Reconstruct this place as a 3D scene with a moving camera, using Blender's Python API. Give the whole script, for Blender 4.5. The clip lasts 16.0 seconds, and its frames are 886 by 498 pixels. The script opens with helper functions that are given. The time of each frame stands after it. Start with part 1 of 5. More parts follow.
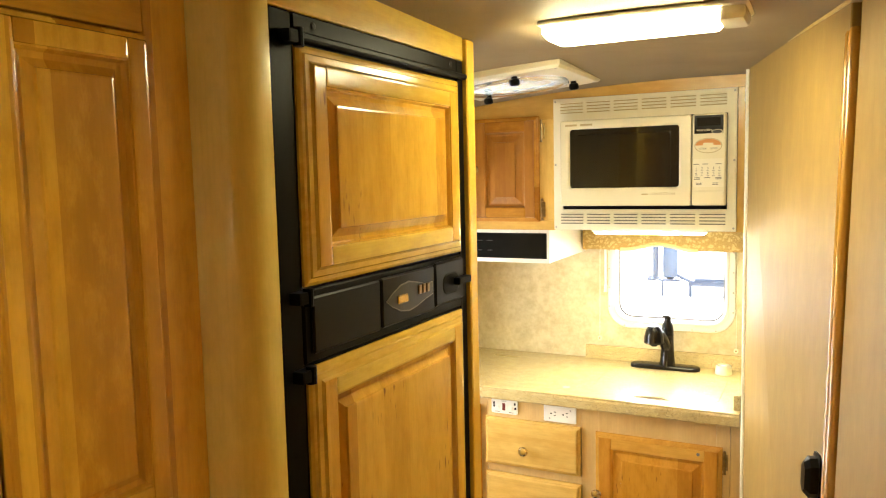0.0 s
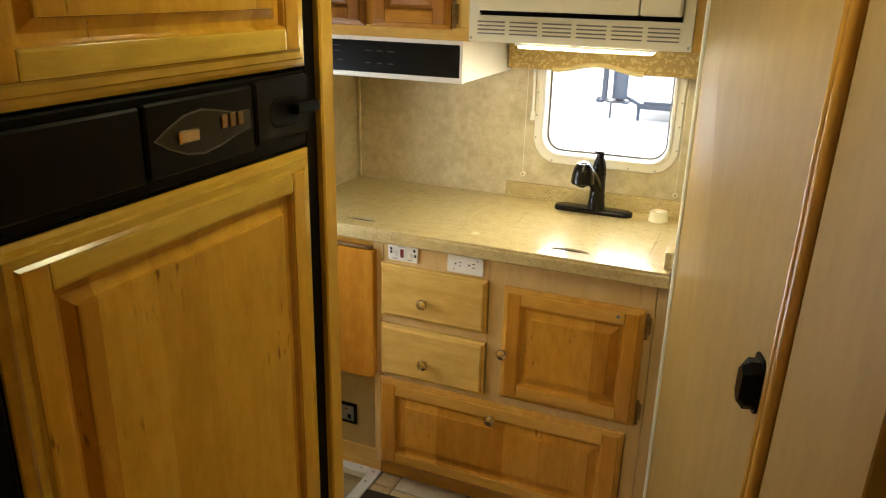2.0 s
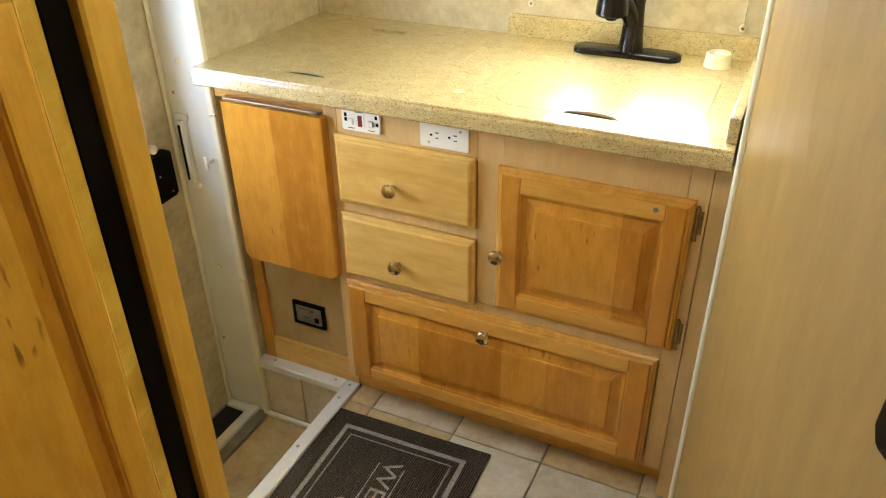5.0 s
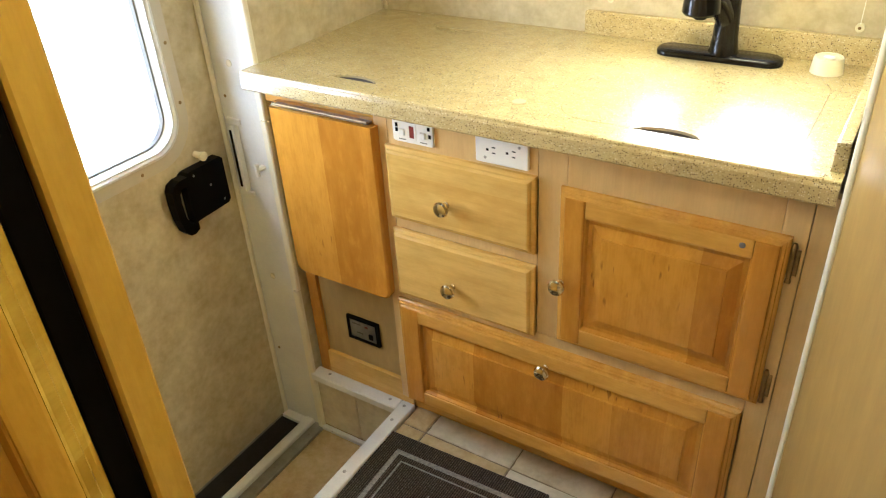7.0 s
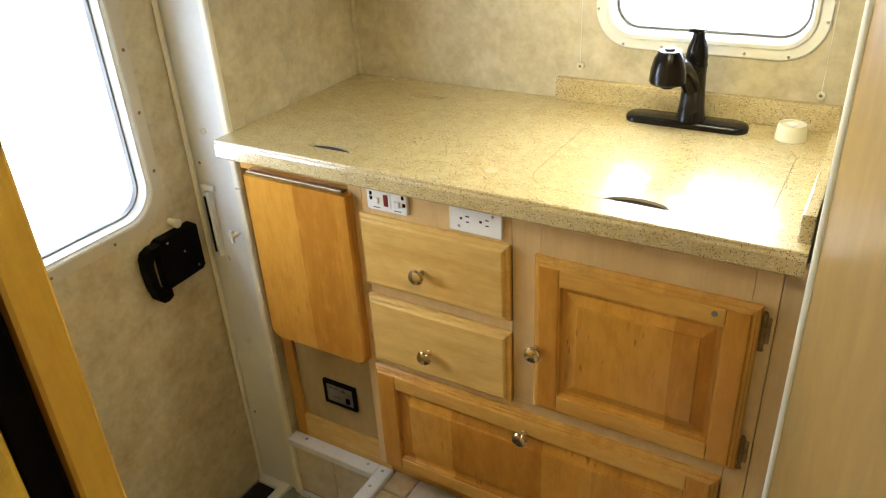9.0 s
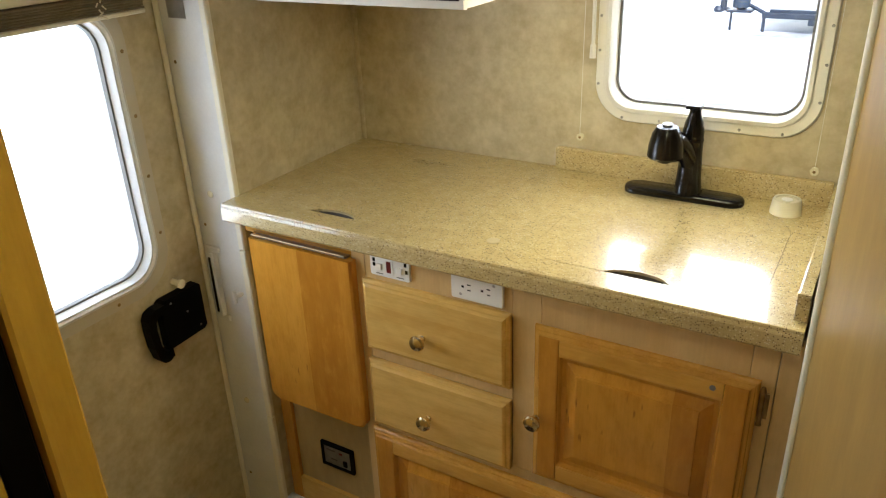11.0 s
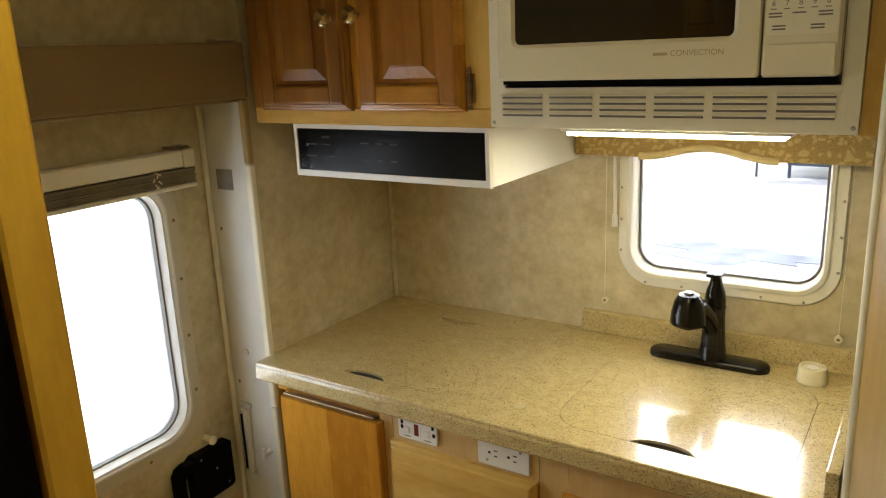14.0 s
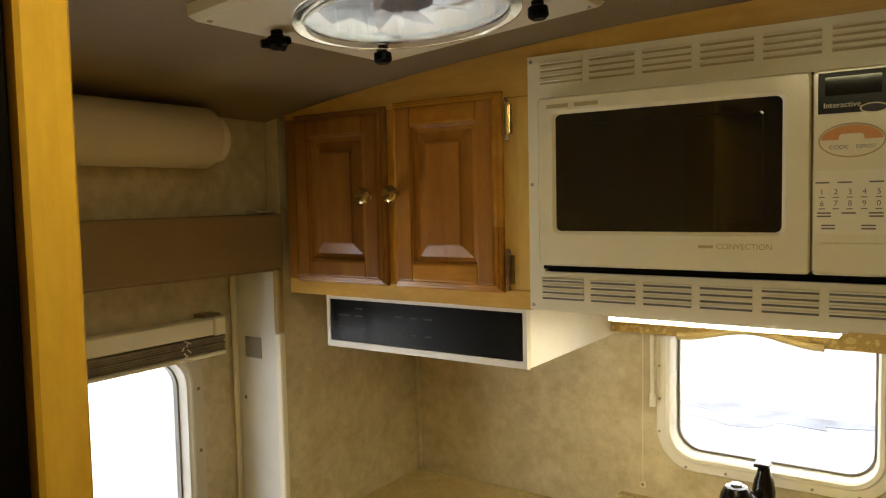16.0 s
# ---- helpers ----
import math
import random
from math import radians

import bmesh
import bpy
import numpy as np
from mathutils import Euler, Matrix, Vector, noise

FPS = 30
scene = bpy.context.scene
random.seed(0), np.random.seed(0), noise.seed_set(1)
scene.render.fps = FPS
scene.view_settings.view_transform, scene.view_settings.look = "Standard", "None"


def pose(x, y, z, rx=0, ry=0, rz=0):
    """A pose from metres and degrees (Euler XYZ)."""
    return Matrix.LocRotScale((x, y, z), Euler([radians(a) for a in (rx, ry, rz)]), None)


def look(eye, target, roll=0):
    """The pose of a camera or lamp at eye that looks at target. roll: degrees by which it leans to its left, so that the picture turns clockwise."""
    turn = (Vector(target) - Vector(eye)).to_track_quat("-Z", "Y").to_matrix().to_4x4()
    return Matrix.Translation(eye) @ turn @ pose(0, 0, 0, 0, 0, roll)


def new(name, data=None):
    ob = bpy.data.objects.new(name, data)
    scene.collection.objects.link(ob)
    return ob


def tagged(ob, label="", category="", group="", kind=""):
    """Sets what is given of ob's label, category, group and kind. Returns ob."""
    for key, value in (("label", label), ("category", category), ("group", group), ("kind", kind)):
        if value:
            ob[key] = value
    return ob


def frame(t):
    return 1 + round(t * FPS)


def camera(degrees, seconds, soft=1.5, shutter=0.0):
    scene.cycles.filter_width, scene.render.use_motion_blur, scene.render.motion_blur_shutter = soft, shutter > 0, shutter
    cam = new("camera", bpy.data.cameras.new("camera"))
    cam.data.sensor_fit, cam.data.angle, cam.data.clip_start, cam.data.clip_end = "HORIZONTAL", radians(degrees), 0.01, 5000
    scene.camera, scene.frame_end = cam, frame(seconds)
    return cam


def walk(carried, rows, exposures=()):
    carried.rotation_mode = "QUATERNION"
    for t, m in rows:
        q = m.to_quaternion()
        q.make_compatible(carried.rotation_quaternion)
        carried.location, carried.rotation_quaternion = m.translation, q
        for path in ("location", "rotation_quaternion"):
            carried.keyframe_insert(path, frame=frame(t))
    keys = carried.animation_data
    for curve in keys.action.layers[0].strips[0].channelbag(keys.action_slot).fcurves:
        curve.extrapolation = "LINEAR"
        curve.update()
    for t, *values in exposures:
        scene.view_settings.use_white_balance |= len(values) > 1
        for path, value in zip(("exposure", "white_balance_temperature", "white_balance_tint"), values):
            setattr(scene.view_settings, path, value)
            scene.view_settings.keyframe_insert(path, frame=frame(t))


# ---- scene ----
cam = camera(60.4, 16.0, soft=1.15)
PATH = [
    (0, (0.376, 0.183, 1.564), (-0.515, 1.964, 1.374), -1.3),
    (0.5, (0.361, 0.281, 1.556), (-0.416, 2.108, 1.314), -1.2),
    (1, (0.344, 0.435, 1.558), (-0.356, 2.282, 1.244), 0.6),
    (1.5, (0.344, 0.556, 1.549), (-0.401, 2.351, 1.076), 0.4),
    (2, (0.332, 0.643, 1.527), (-0.395, 2.384, 0.865), 1.3),
    (2.5, (0.326, 0.759, 1.501), (-0.411, 2.439, 0.706), 1.9),
    (3, (0.304, 0.896, 1.476), (-0.396, 2.535, 0.569), 1.7),
    (3.5, (0.28, 0.985, 1.449), (-0.453, 2.604, 0.533), -0.2),
    (4, (0.258, 1.054, 1.427), (-0.458, 2.66, 0.475), -0.4),
    (6.5, (0.232, 1.369, 1.361), (-0.658, 2.787, 0.267), -3.0),
    (7, (0.229, 1.385, 1.374), (-0.717, 2.79, 0.312), -3.6),
    (7.5, (0.233, 1.397, 1.379), (-0.716, 2.812, 0.332), -3.6),
    (8, (0.23, 1.404, 1.389), (-0.709, 2.838, 0.359), -3.4),
    (8.5, (0.227, 1.407, 1.4), (-0.712, 2.862, 0.398), -3.2),
    (9, (0.227, 1.41, 1.413), (-0.7, 2.895, 0.446), -3.4),
    (11.5, (0.221, 1.397, 1.461), (-0.728, 2.953, 0.638), -2.0),
    (12, (0.22, 1.392, 1.469), (-0.734, 2.961, 0.675), -1.6),
    (12.5, (0.219, 1.388, 1.48), (-0.758, 2.96, 0.722), -1.4),
    (13, (0.223, 1.385, 1.492), (-0.78, 2.961, 0.779), -1.4),
    (13.5, (0.236, 1.387, 1.499), (-0.814, 2.979, 0.898), -2.1),
    (14, (0.247, 1.383, 1.519), (-0.823, 2.993, 1.009), -2.5),
    (14.5, (0.258, 1.378, 1.534), (-0.858, 2.986, 1.122), -3.0),
    (15, (0.249, 1.38, 1.553), (-0.868, 3.007, 1.228), -2.7),
    (15.5, (0.228, 1.384, 1.565), (-0.891, 3.022, 1.315), -2.0),
    (16, (0.198, 1.393, 1.572), (-0.929, 3.04, 1.44), -1.2),
]
walk(cam, [(t, look(eye, target, roll)) for t, eye, target, roll in PATH],
     exposures=[(0, 2.82, 6300, 10), (1, 2.25, 6350, 10), (2, 1.65, 6300, 10), (3, 1.25, 6150, 10), (4, 1.95, 5700, 10), (6.5, 2.4, 5450, 10), (9, 2.02, 5450, 10), (11.5, 1.3, 5800, 10), (12.5, 1.3, 5900, 10), (14, 1.0, 6250, 10), (15, 0.72, 6500, 10), (15.5, 0.72, 6600, 10), (16, 1.02, 6800, 10)])

# ---- light ----
world = bpy.data.worlds.new("sky")
scene.world = world
world.use_nodes = True
wn = world.node_tree.nodes
sky = wn.new("ShaderNodeTexSky")
sky.sky_type, sky.sun_disc = "NISHITA", False
sky.sun_elevation, sky.sun_rotation = radians(55), radians(138)
wn["Background"].inputs["Strength"].default_value = 0.15
world.node_tree.links.new(sky.outputs["Color"], wn["Background"].inputs["Color"])
sun_data = bpy.data.lights.new("sun", "SUN")
sun_data.energy, sun_data.angle, sun_data.color = 2.4, radians(0.5), (1.0, 0.95, 0.88)
sun = new("sun", sun_data)
sun.matrix_world = look((4.5, -5.0, 9.6), (0, 0, 0))


def area_lamp(name, m, w, h, watts, color):
    data = bpy.data.lights.new(name, "AREA")
    data.shape, data.size, data.size_y, data.energy, data.color = "RECTANGLE", w, h, watts, color
    ob = new(name, data)
    ob.matrix_world = m
    return ob


DOOR_SKY_WATTS, CABIN_FILL_WATTS = 1.4, 14.0
LAMP_GLOW, STRIP_GLOW, HAZE_GLOW = 8.0, 13.5, 3.0

# ---- materials ----


class Nodes:
    def __init__(self, name, rough=0.5, metal=0.0, spec=0.5):
        self.mat = bpy.data.materials.new(name)
        self.mat.use_nodes = True
        self.tree = self.mat.node_tree
        self.bsdf = self.tree.nodes["Principled BSDF"]
        self.bsdf.inputs["Roughness"].default_value = rough
        self.bsdf.inputs["Metallic"].default_value = metal
        self.bsdf.inputs["Specular IOR Level"].default_value = spec
        self.coords = self.tree.nodes.new("ShaderNodeTexCoord").outputs["Object"]

    def put(self, kind, **ins):
        node = self.tree.nodes.new(kind)
        for key, value in ins.items():
            self.feed(node.inputs[key.replace("_", " ")], value)
        return node

    def feed(self, socket, value):
        if isinstance(value, bpy.types.NodeSocket):
            self.tree.links.new(value, socket)
        else:
            socket.default_value = value

    def math(self, op, a, b=0.0):
        node = self.tree.nodes.new("ShaderNodeMath")
        node.operation = op
        self.feed(node.inputs[0], a)
        self.feed(node.inputs[1], b)
        return node.outputs[0]

    def stretch(self, scale, shift=None):
        node = self.put("ShaderNodeMapping", Vector=self.coords, Scale=scale)
        if shift is not None:
            self.feed(node.inputs["Location"], shift)
        return node.outputs[0]

    def noise(self, scale, vector=None, detail=3.0, rough=0.55):
        return self.put("ShaderNodeTexNoise", Vector=vector or self.coords, Scale=scale, Detail=detail, Roughness=rough).outputs["Fac"]

    def ramp(self, fac, *stops):
        node = self.put("ShaderNodeValToRGB", Fac=fac)
        ramp = node.color_ramp
        while len(ramp.elements) < len(stops):
            ramp.elements.new(0.5)
        for element, (at, color) in zip(ramp.elements, stops):
            element.position, element.color = at, (*color, 1) if len(color) == 3 else color
        return node.outputs["Color"]

    def mix(self, fac, a, b, mode="MIX"):
        node = self.tree.nodes.new("ShaderNodeMix")
        node.data_type, node.blend_type = "RGBA", mode
        self.feed(node.inputs[0], fac)
        self.feed(node.inputs[6], a if isinstance(a, bpy.types.NodeSocket) else (*a, 1))
        self.feed(node.inputs[7], b if isinstance(b, bpy.types.NodeSocket) else (*b, 1))
        return node.outputs[2]

    def bump(self, height, strength=0.2, distance=0.002):
        node = self.put("ShaderNodeBump", Height=height, Strength=strength, Distance=distance)
        self.tree.links.new(node.outputs[0], self.bsdf.inputs["Normal"])

    def color(self, value):
        self.feed(self.bsdf.inputs["Base Color"], value if isinstance(value, bpy.types.NodeSocket) else (*value, 1))
        return self.mat


def plain(name, color, rough=0.5, metal=0.0, wear=0.12, scale=9.0, relief=0.05, spec=0.5):
    n = Nodes(name, rough, metal, spec)
    big, fine = n.noise(scale), n.noise(scale * 28, detail=2.0)
    dark, light = [c * (1 - wear) for c in color], [min(1, c * (1 + wear * 0.6)) for c in color]
    tone = n.ramp(big, (0.3, dark), (0.7, light))
    tone = n.mix(0.25, tone, n.ramp(fine, (0.3, dark), (0.7, light)))
    n.feed(n.bsdf.inputs["Roughness"], n.math("ADD", rough - 0.05, n.math("MULTIPLY", big, 0.1)))
    n.bump(fine, relief, 0.001)
    return n.color(tone)


def wood(name, dark, light, grain="z", stave="x", width=0.075, rough=0.25, spread=0.5, flecks=0.0, coat=0.3):
    """Varnished maple. grain: the axis along the fibres; stave: the axis across which glued boards change their tone."""
    n = Nodes(name, rough, 0.0, 0.5)
    n.bsdf.inputs["Coat Weight"].default_value = coat
    n.bsdf.inputs["Coat Roughness"].default_value = 0.15
    chance = n.put("ShaderNodeObjectInfo").outputs["Random"]
    shift = n.put("ShaderNodeCombineXYZ", X=n.math("MULTIPLY", chance, 7.3), Y=n.math("MULTIPLY", chance, 3.1), Z=n.math("MULTIPLY", chance, 11.7)).outputs[0]
    k = {a: (1.0 if a == grain else 9.0) for a in "xyz"}
    along = n.stretch((k["x"], k["y"], k["z"]), shift)
    k = {a: (2.0 if a == grain else 90.0) for a in "xyz"}
    fibres = n.stretch((k["x"], k["y"], k["z"]), shift)
    cloud, fibre = n.noise(2.2, along, 4.0, 0.6), n.noise(3.0, fibres, 3.0)
    axes = n.put("ShaderNodeSeparateXYZ", Vector=n.coords).outputs
    cell = n.math("FLOOR", n.math("ADD", n.math("DIVIDE", axes["xyz".index(stave)], width), n.math("MULTIPLY", chance, 91.0)))
    board = n.put("ShaderNodeTexWhiteNoise", Vector=n.put("ShaderNodeCombineXYZ", X=cell, Y=n.math("MULTIPLY", chance, 5.0)).outputs[0]).outputs["Value"]
    mid = [(a + b) / 2 for a, b in zip(dark, light)]
    tone = n.ramp(n.math("ADD", n.math("MULTIPLY", board, spread), n.math("MULTIPLY", cloud, 1 - spread)), (0.15, dark), (0.45, mid), (0.8, light))
    tone = n.mix(n.ramp(fibre, (0.40, (0, 0, 0)), (0.78, (0.13, 0.13, 0.13))), tone, [c * 0.6 for c in dark])
    k = {a: (3.0 if a == grain else 8.0) for a in "xyz"}
    figure = n.noise(5.0, n.stretch((k["x"], k["y"], k["z"]), shift), 5.0, 0.65)
    tone = n.mix(n.ramp(figure, (0.34, (0.26, 0.26, 0.26)), (0.52, (0, 0, 0))), tone, [c * 0.8 for c in dark])
    tone = n.mix(n.ramp(figure, (0.53, (0, 0, 0)), (0.72, (0.34, 0.34, 0.34))), tone, [min(1, c * 1.15) for c in light])
    if flecks:
        k = {a: (26.0 if a == grain else 120.0) for a in "xyz"}
        spot = n.noise(1.0, n.stretch((k["x"], k["y"], k["z"]), shift), 1.0)
        patch = n.noise(7.0, n.stretch((1, 1, 1), shift), 1.0)
        streak = n.math("MULTIPLY", n.ramp(spot, (0.64, (0, 0, 0)), (0.74, (flecks,) * 3)), n.ramp(patch, (0.57, (0, 0, 0)), (0.66, (1, 1, 1))))
        tone = n.mix(streak, tone, (0.10, 0.04, 0.012))
    n.bump(fibre, 0.04, 0.0005)
    return n.color(tone)


HONEY_D, HONEY_L = (0.34, 0.125, 0.011), (0.63, 0.315, 0.045)
PALE_D, PALE_L = (0.56, 0.32, 0.065), (0.74, 0.49, 0.14)
M = {}
M["honey_v"] = wood("honey_maple_upright", HONEY_D, HONEY_L, "z", "x")
M["honey_h"] = wood("honey_maple_level", (0.48, 0.215, 0.024), (0.70, 0.40, 0.075), "x", "z", 0.11, spread=0.35)
M["deep_h"] = wood("deep_honey_maple_level", HONEY_D, HONEY_L, "x", "z", 0.11, spread=0.35)
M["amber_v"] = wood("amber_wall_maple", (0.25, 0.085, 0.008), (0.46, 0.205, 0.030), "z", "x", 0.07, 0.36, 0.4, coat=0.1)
# the same amber maple, its colour darkened for the dim left corner
M["amber_shaded_v"] = wood("shaded_amber_wall_maple", (0.17, 0.058, 0.006), (0.34, 0.15, 0.022), "z", "x", 0.07, 0.36, 0.4, coat=0.1)
M["pale_h"] = wood("pale_maple_level", PALE_D, PALE_L, "x", "z", 0.09, spread=0.3)
M["pale_v"] = wood("pale_maple_upright", PALE_D, PALE_L, "z", "x", 0.11, spread=0.3)
M["side_v"] = wood("golden_maple_upright", (0.43, 0.195, 0.010), (0.67, 0.385, 0.034), "z", "y", 0.085, 0.2, 0.55, 0.7)
M["side_h"] = wood("golden_maple_level", (0.46, 0.265, 0.018), (0.68, 0.47, 0.060), "y", "z", 0.12, 0.2, 0.4)
M["post_v"] = wood("golden_maple_post", (0.54, 0.30, 0.026), (0.70, 0.44, 0.055), "z", "y", 2.0, 0.25, 0.1)
M["dark_v"] = wood("amber_maple_upright", (0.40, 0.17, 0.008), (0.72, 0.41, 0.032), "z", "y", 0.062, 0.2, 0.65)
M["dark_h"] = wood("amber_maple_level", (0.36, 0.145, 0.006), (0.60, 0.31, 0.022), "y", "z", 0.3, 0.2, 0.3)
M["frame_v"] = wood("face_frame_maple", (0.56, 0.36, 0.135), (0.66, 0.46, 0.20), "z", "x", 2.0, 0.35, 0.1)
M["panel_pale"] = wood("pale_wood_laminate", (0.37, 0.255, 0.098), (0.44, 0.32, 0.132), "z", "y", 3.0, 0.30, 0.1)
M["panel_side"] = wood("maple_laminate", (0.50, 0.335, 0.085), (0.64, 0.455, 0.135), "z", "y", 3.0, 0.28, 0.1)
M["post_pale"] = wood("pale_golden_post", (0.66, 0.50, 0.10), (0.78, 0.62, 0.16), "z", "y", 3.0, 0.25, 0.1)
M["trim_v"] = wood("amber_edge_trim", (0.36, 0.17, 0.020), (0.49, 0.26, 0.042), "z", "y", 3.0, 0.22, 0.1)
M["stile_v"] = wood("orange_maple_stile", (0.42, 0.165, 0.012), (0.60, 0.285, 0.034), "z", "x", 3.0, 0.22, 0.1)
M["drop_v"] = wood("knotty_orange_maple", (0.37, 0.135, 0.009), (0.62, 0.30, 0.034), "z", "x", 0.105, 0.18, 0.6, 0.55)
M["edge_v"] = wood("honey_moulding", (0.46, 0.20, 0.022), (0.66, 0.36, 0.06), "z", "x", 3.0, 0.25, 0.1)
M["door_laminate"] = wood("golden_wood_laminate", (0.295, 0.18, 0.040), (0.36, 0.23, 0.058), "z", "y", 3.0, 0.5, 0.1, coat=0.0)
M["white"] = plain("white_plastic", (0.78, 0.76, 0.70), 0.35, wear=0.06)
M["white_paint"] = plain("white_painted_metal", (0.72, 0.71, 0.67), 0.4, wear=0.12, scale=6)
M["cream"] = plain("cream_plastic", (0.80, 0.74, 0.54), 0.2, wear=0.04, spec=0.8)
M["cream_trim"] = plain("cream_painted_steel", (0.79, 0.74, 0.58), 0.33, wear=0.05)
M["black"] = plain("black_plastic", (0.003, 0.0027, 0.0024), 0.42, wear=0.3, scale=20, spec=0.06)
M["black_satin"] = plain("black_bronze", (0.005, 0.0042, 0.0036), 0.34, 0.0, wear=0.3, scale=14, spec=0.10)
M["black_gloss"] = plain("black_gloss", (0.005, 0.005, 0.005), 0.25, wear=0.2, spec=0.12)
M["tap_black"] = plain("oil_rubbed_black", (0.008, 0.0065, 0.0055), 0.2, 0.2, wear=0.3, scale=14, spec=0.5)
M["brass"] = plain("polished_brass", (0.74, 0.60, 0.34), 0.14, 1.0, wear=0.15, scale=40)
M["old_brass"] = plain("aged_brass", (0.30, 0.21, 0.10), 0.32, 1.0, wear=0.4, scale=60)
M["alu"] = plain("grey_aluminium", (0.42, 0.41, 0.38), 0.35, 0.9, wear=0.25, scale=30)
M["rubber"] = plain("black_rubber_mat", (0.016, 0.014, 0.012), 0.9, wear=0.4, scale=60, relief=0.5)
M["grey_ink"] = plain("grey_print", (0.16, 0.15, 0.13), 0.5)
M["faint_ink"] = plain("faint_print", (0.035, 0.035, 0.035), 0.6)
M["gold_ink"] = plain("gold_print", (0.45, 0.36, 0.18), 0.45)
M["inlay"] = plain("dark_grey_film", (0.018, 0.016, 0.012), 0.3, spec=0.3)
M["inlay_line"] = plain("grey_bronze_print", (0.10, 0.085, 0.06), 0.35)
M["flange"] = plain("beige_moulded_plastic", (0.56, 0.50, 0.38), 0.45, wear=0.06)
M["piping"] = plain("pale_gold_cord", (0.62, 0.49, 0.22), 0.6, wear=0.1, scale=60, relief=0.3)
M["notch"] = plain("matt_tan_resin", (0.40, 0.315, 0.15), 0.6, wear=0.1)
M["ivory"] = plain("ivory_painted_metal", (0.80, 0.77, 0.68), 0.35, wear=0.05)
# dark brown paints the shade deep inside the lids' finger notches
M["notch_shade"] = plain("dark_brown_notch_shade", (0.045, 0.030, 0.016), 0.5, wear=0.3)
M["red"] = plain("red_plastic", (0.18, 0.02, 0.015), 0.3)
M["orange_ink"] = plain("orange_print", (0.62, 0.25, 0.06), 0.4)
M["pale_ink"] = plain("cream_print", (0.75, 0.68, 0.48), 0.4)
M["mat_line"] = plain("grey_mat_fibre", (0.32, 0.285, 0.23), 0.95, wear=0.45, scale=160, relief=0.6)
M["slat"] = plain("grey_brown_pleats", (0.20, 0.165, 0.11), 0.7, wear=0.3, scale=30)
M["header"] = plain("tan_padded_vinyl", (0.27, 0.18, 0.085), 0.7, wear=0.12, scale=7, relief=0.3)
M["tube"] = plain("cream_roller", (0.66, 0.56, 0.38), 0.5, wear=0.06)
M["grout"] = plain("tan_grout", (0.27, 0.21, 0.135), 0.85, wear=0.4, scale=30)
M["steel_dark"] = plain("dark_painted_steel", (0.05, 0.06, 0.08), 0.5, 0.3)
M["blue_grey"] = plain("blue_grey_paint", (0.045, 0.06, 0.085), 0.4)
M["grey_gravel"] = plain("darker_grey_gravel", (0.21, 0.23, 0.27), 0.7, wear=0.5, scale=3.0, relief=0.6)
M["floor_close"] = plain("tan_vinyl", (0.34, 0.25, 0.14), 0.5, wear=0.2)


def wallpaper():
    n = Nodes("mottled_beige_wallpaper", 0.55, 0.0, 0.3)
    a, b, c = n.noise(11.0, detail=5.0, rough=0.62), n.noise(42.0, detail=3.0), n.noise(420.0, detail=1.0)
    tone = n.ramp(a, (0.30, (0.42, 0.34, 0.19)), (0.5, (0.55, 0.465, 0.285)), (0.70, (0.66, 0.575, 0.385)))
    tone = n.mix(0.35, tone, n.ramp(b, (0.32, (0.38, 0.305, 0.165)), (0.68, (0.69, 0.61, 0.42))))
    n.bump(n.mix(0.5, n.ramp(b, (0.3, (0, 0, 0)), (0.7, (1, 1, 1))), n.ramp(c, (0.3, (0, 0, 0)), (0.7, (1, 1, 1)))), 0.18, 0.001)
    return n.color(tone)


def ceiling_vinyl():
    n = Nodes("textured_ceiling_vinyl", 0.6, 0.0, 0.3)
    a, b = n.noise(5.0, detail=4.0), n.noise(190.0, detail=3.0, rough=0.7)
    n.bump(b, 0.55, 0.003)
    return n.color(n.ramp(a, (0.3, (0.23, 0.17, 0.092)), (0.7, (0.29, 0.22, 0.125))))


def counter_stone():
    n = Nodes("speckled_beige_solid_surface", 0.25, 0.0, 0.8)
    n.bsdf.inputs["Coat Weight"].default_value = 0.7
    n.bsdf.inputs["Coat Roughness"].default_value = 0.06
    n.bsdf.inputs["Coat IOR"].default_value = 1.6
    base = n.ramp(n.noise(30.0, detail=4.0), (0.3, (0.50, 0.385, 0.165)), (0.7, (0.59, 0.47, 0.22)))
    fine = n.noise(520.0, detail=1.0, rough=0.5)
    tone = n.mix(n.ramp(fine, (0.52, (0, 0, 0)), (0.70, (0.4, 0.4, 0.4))), base, (0.33, 0.24, 0.11))
    cells = n.put("ShaderNodeTexVoronoi", Scale=360.0, Vector=n.coords)
    near = n.math("LESS_THAN", cells.outputs["Distance"], 0.36)
    pick = n.put("ShaderNodeSeparateColor", Color=cells.outputs["Color"]).outputs[0]
    tone = n.mix(n.math("MULTIPLY", near, n.math("GREATER_THAN", pick, 0.66)), tone, (0.13, 0.09, 0.045))
    tone = n.mix(n.math("MULTIPLY", near, n.math("LESS_THAN", pick, 0.2)), tone, (0.72, 0.63, 0.40))
    n.feed(n.bsdf.inputs["Roughness"], n.math("ADD", 0.20, n.math("MULTIPLY", n.noise(14.0), 0.10)))
    return n.color(tone)


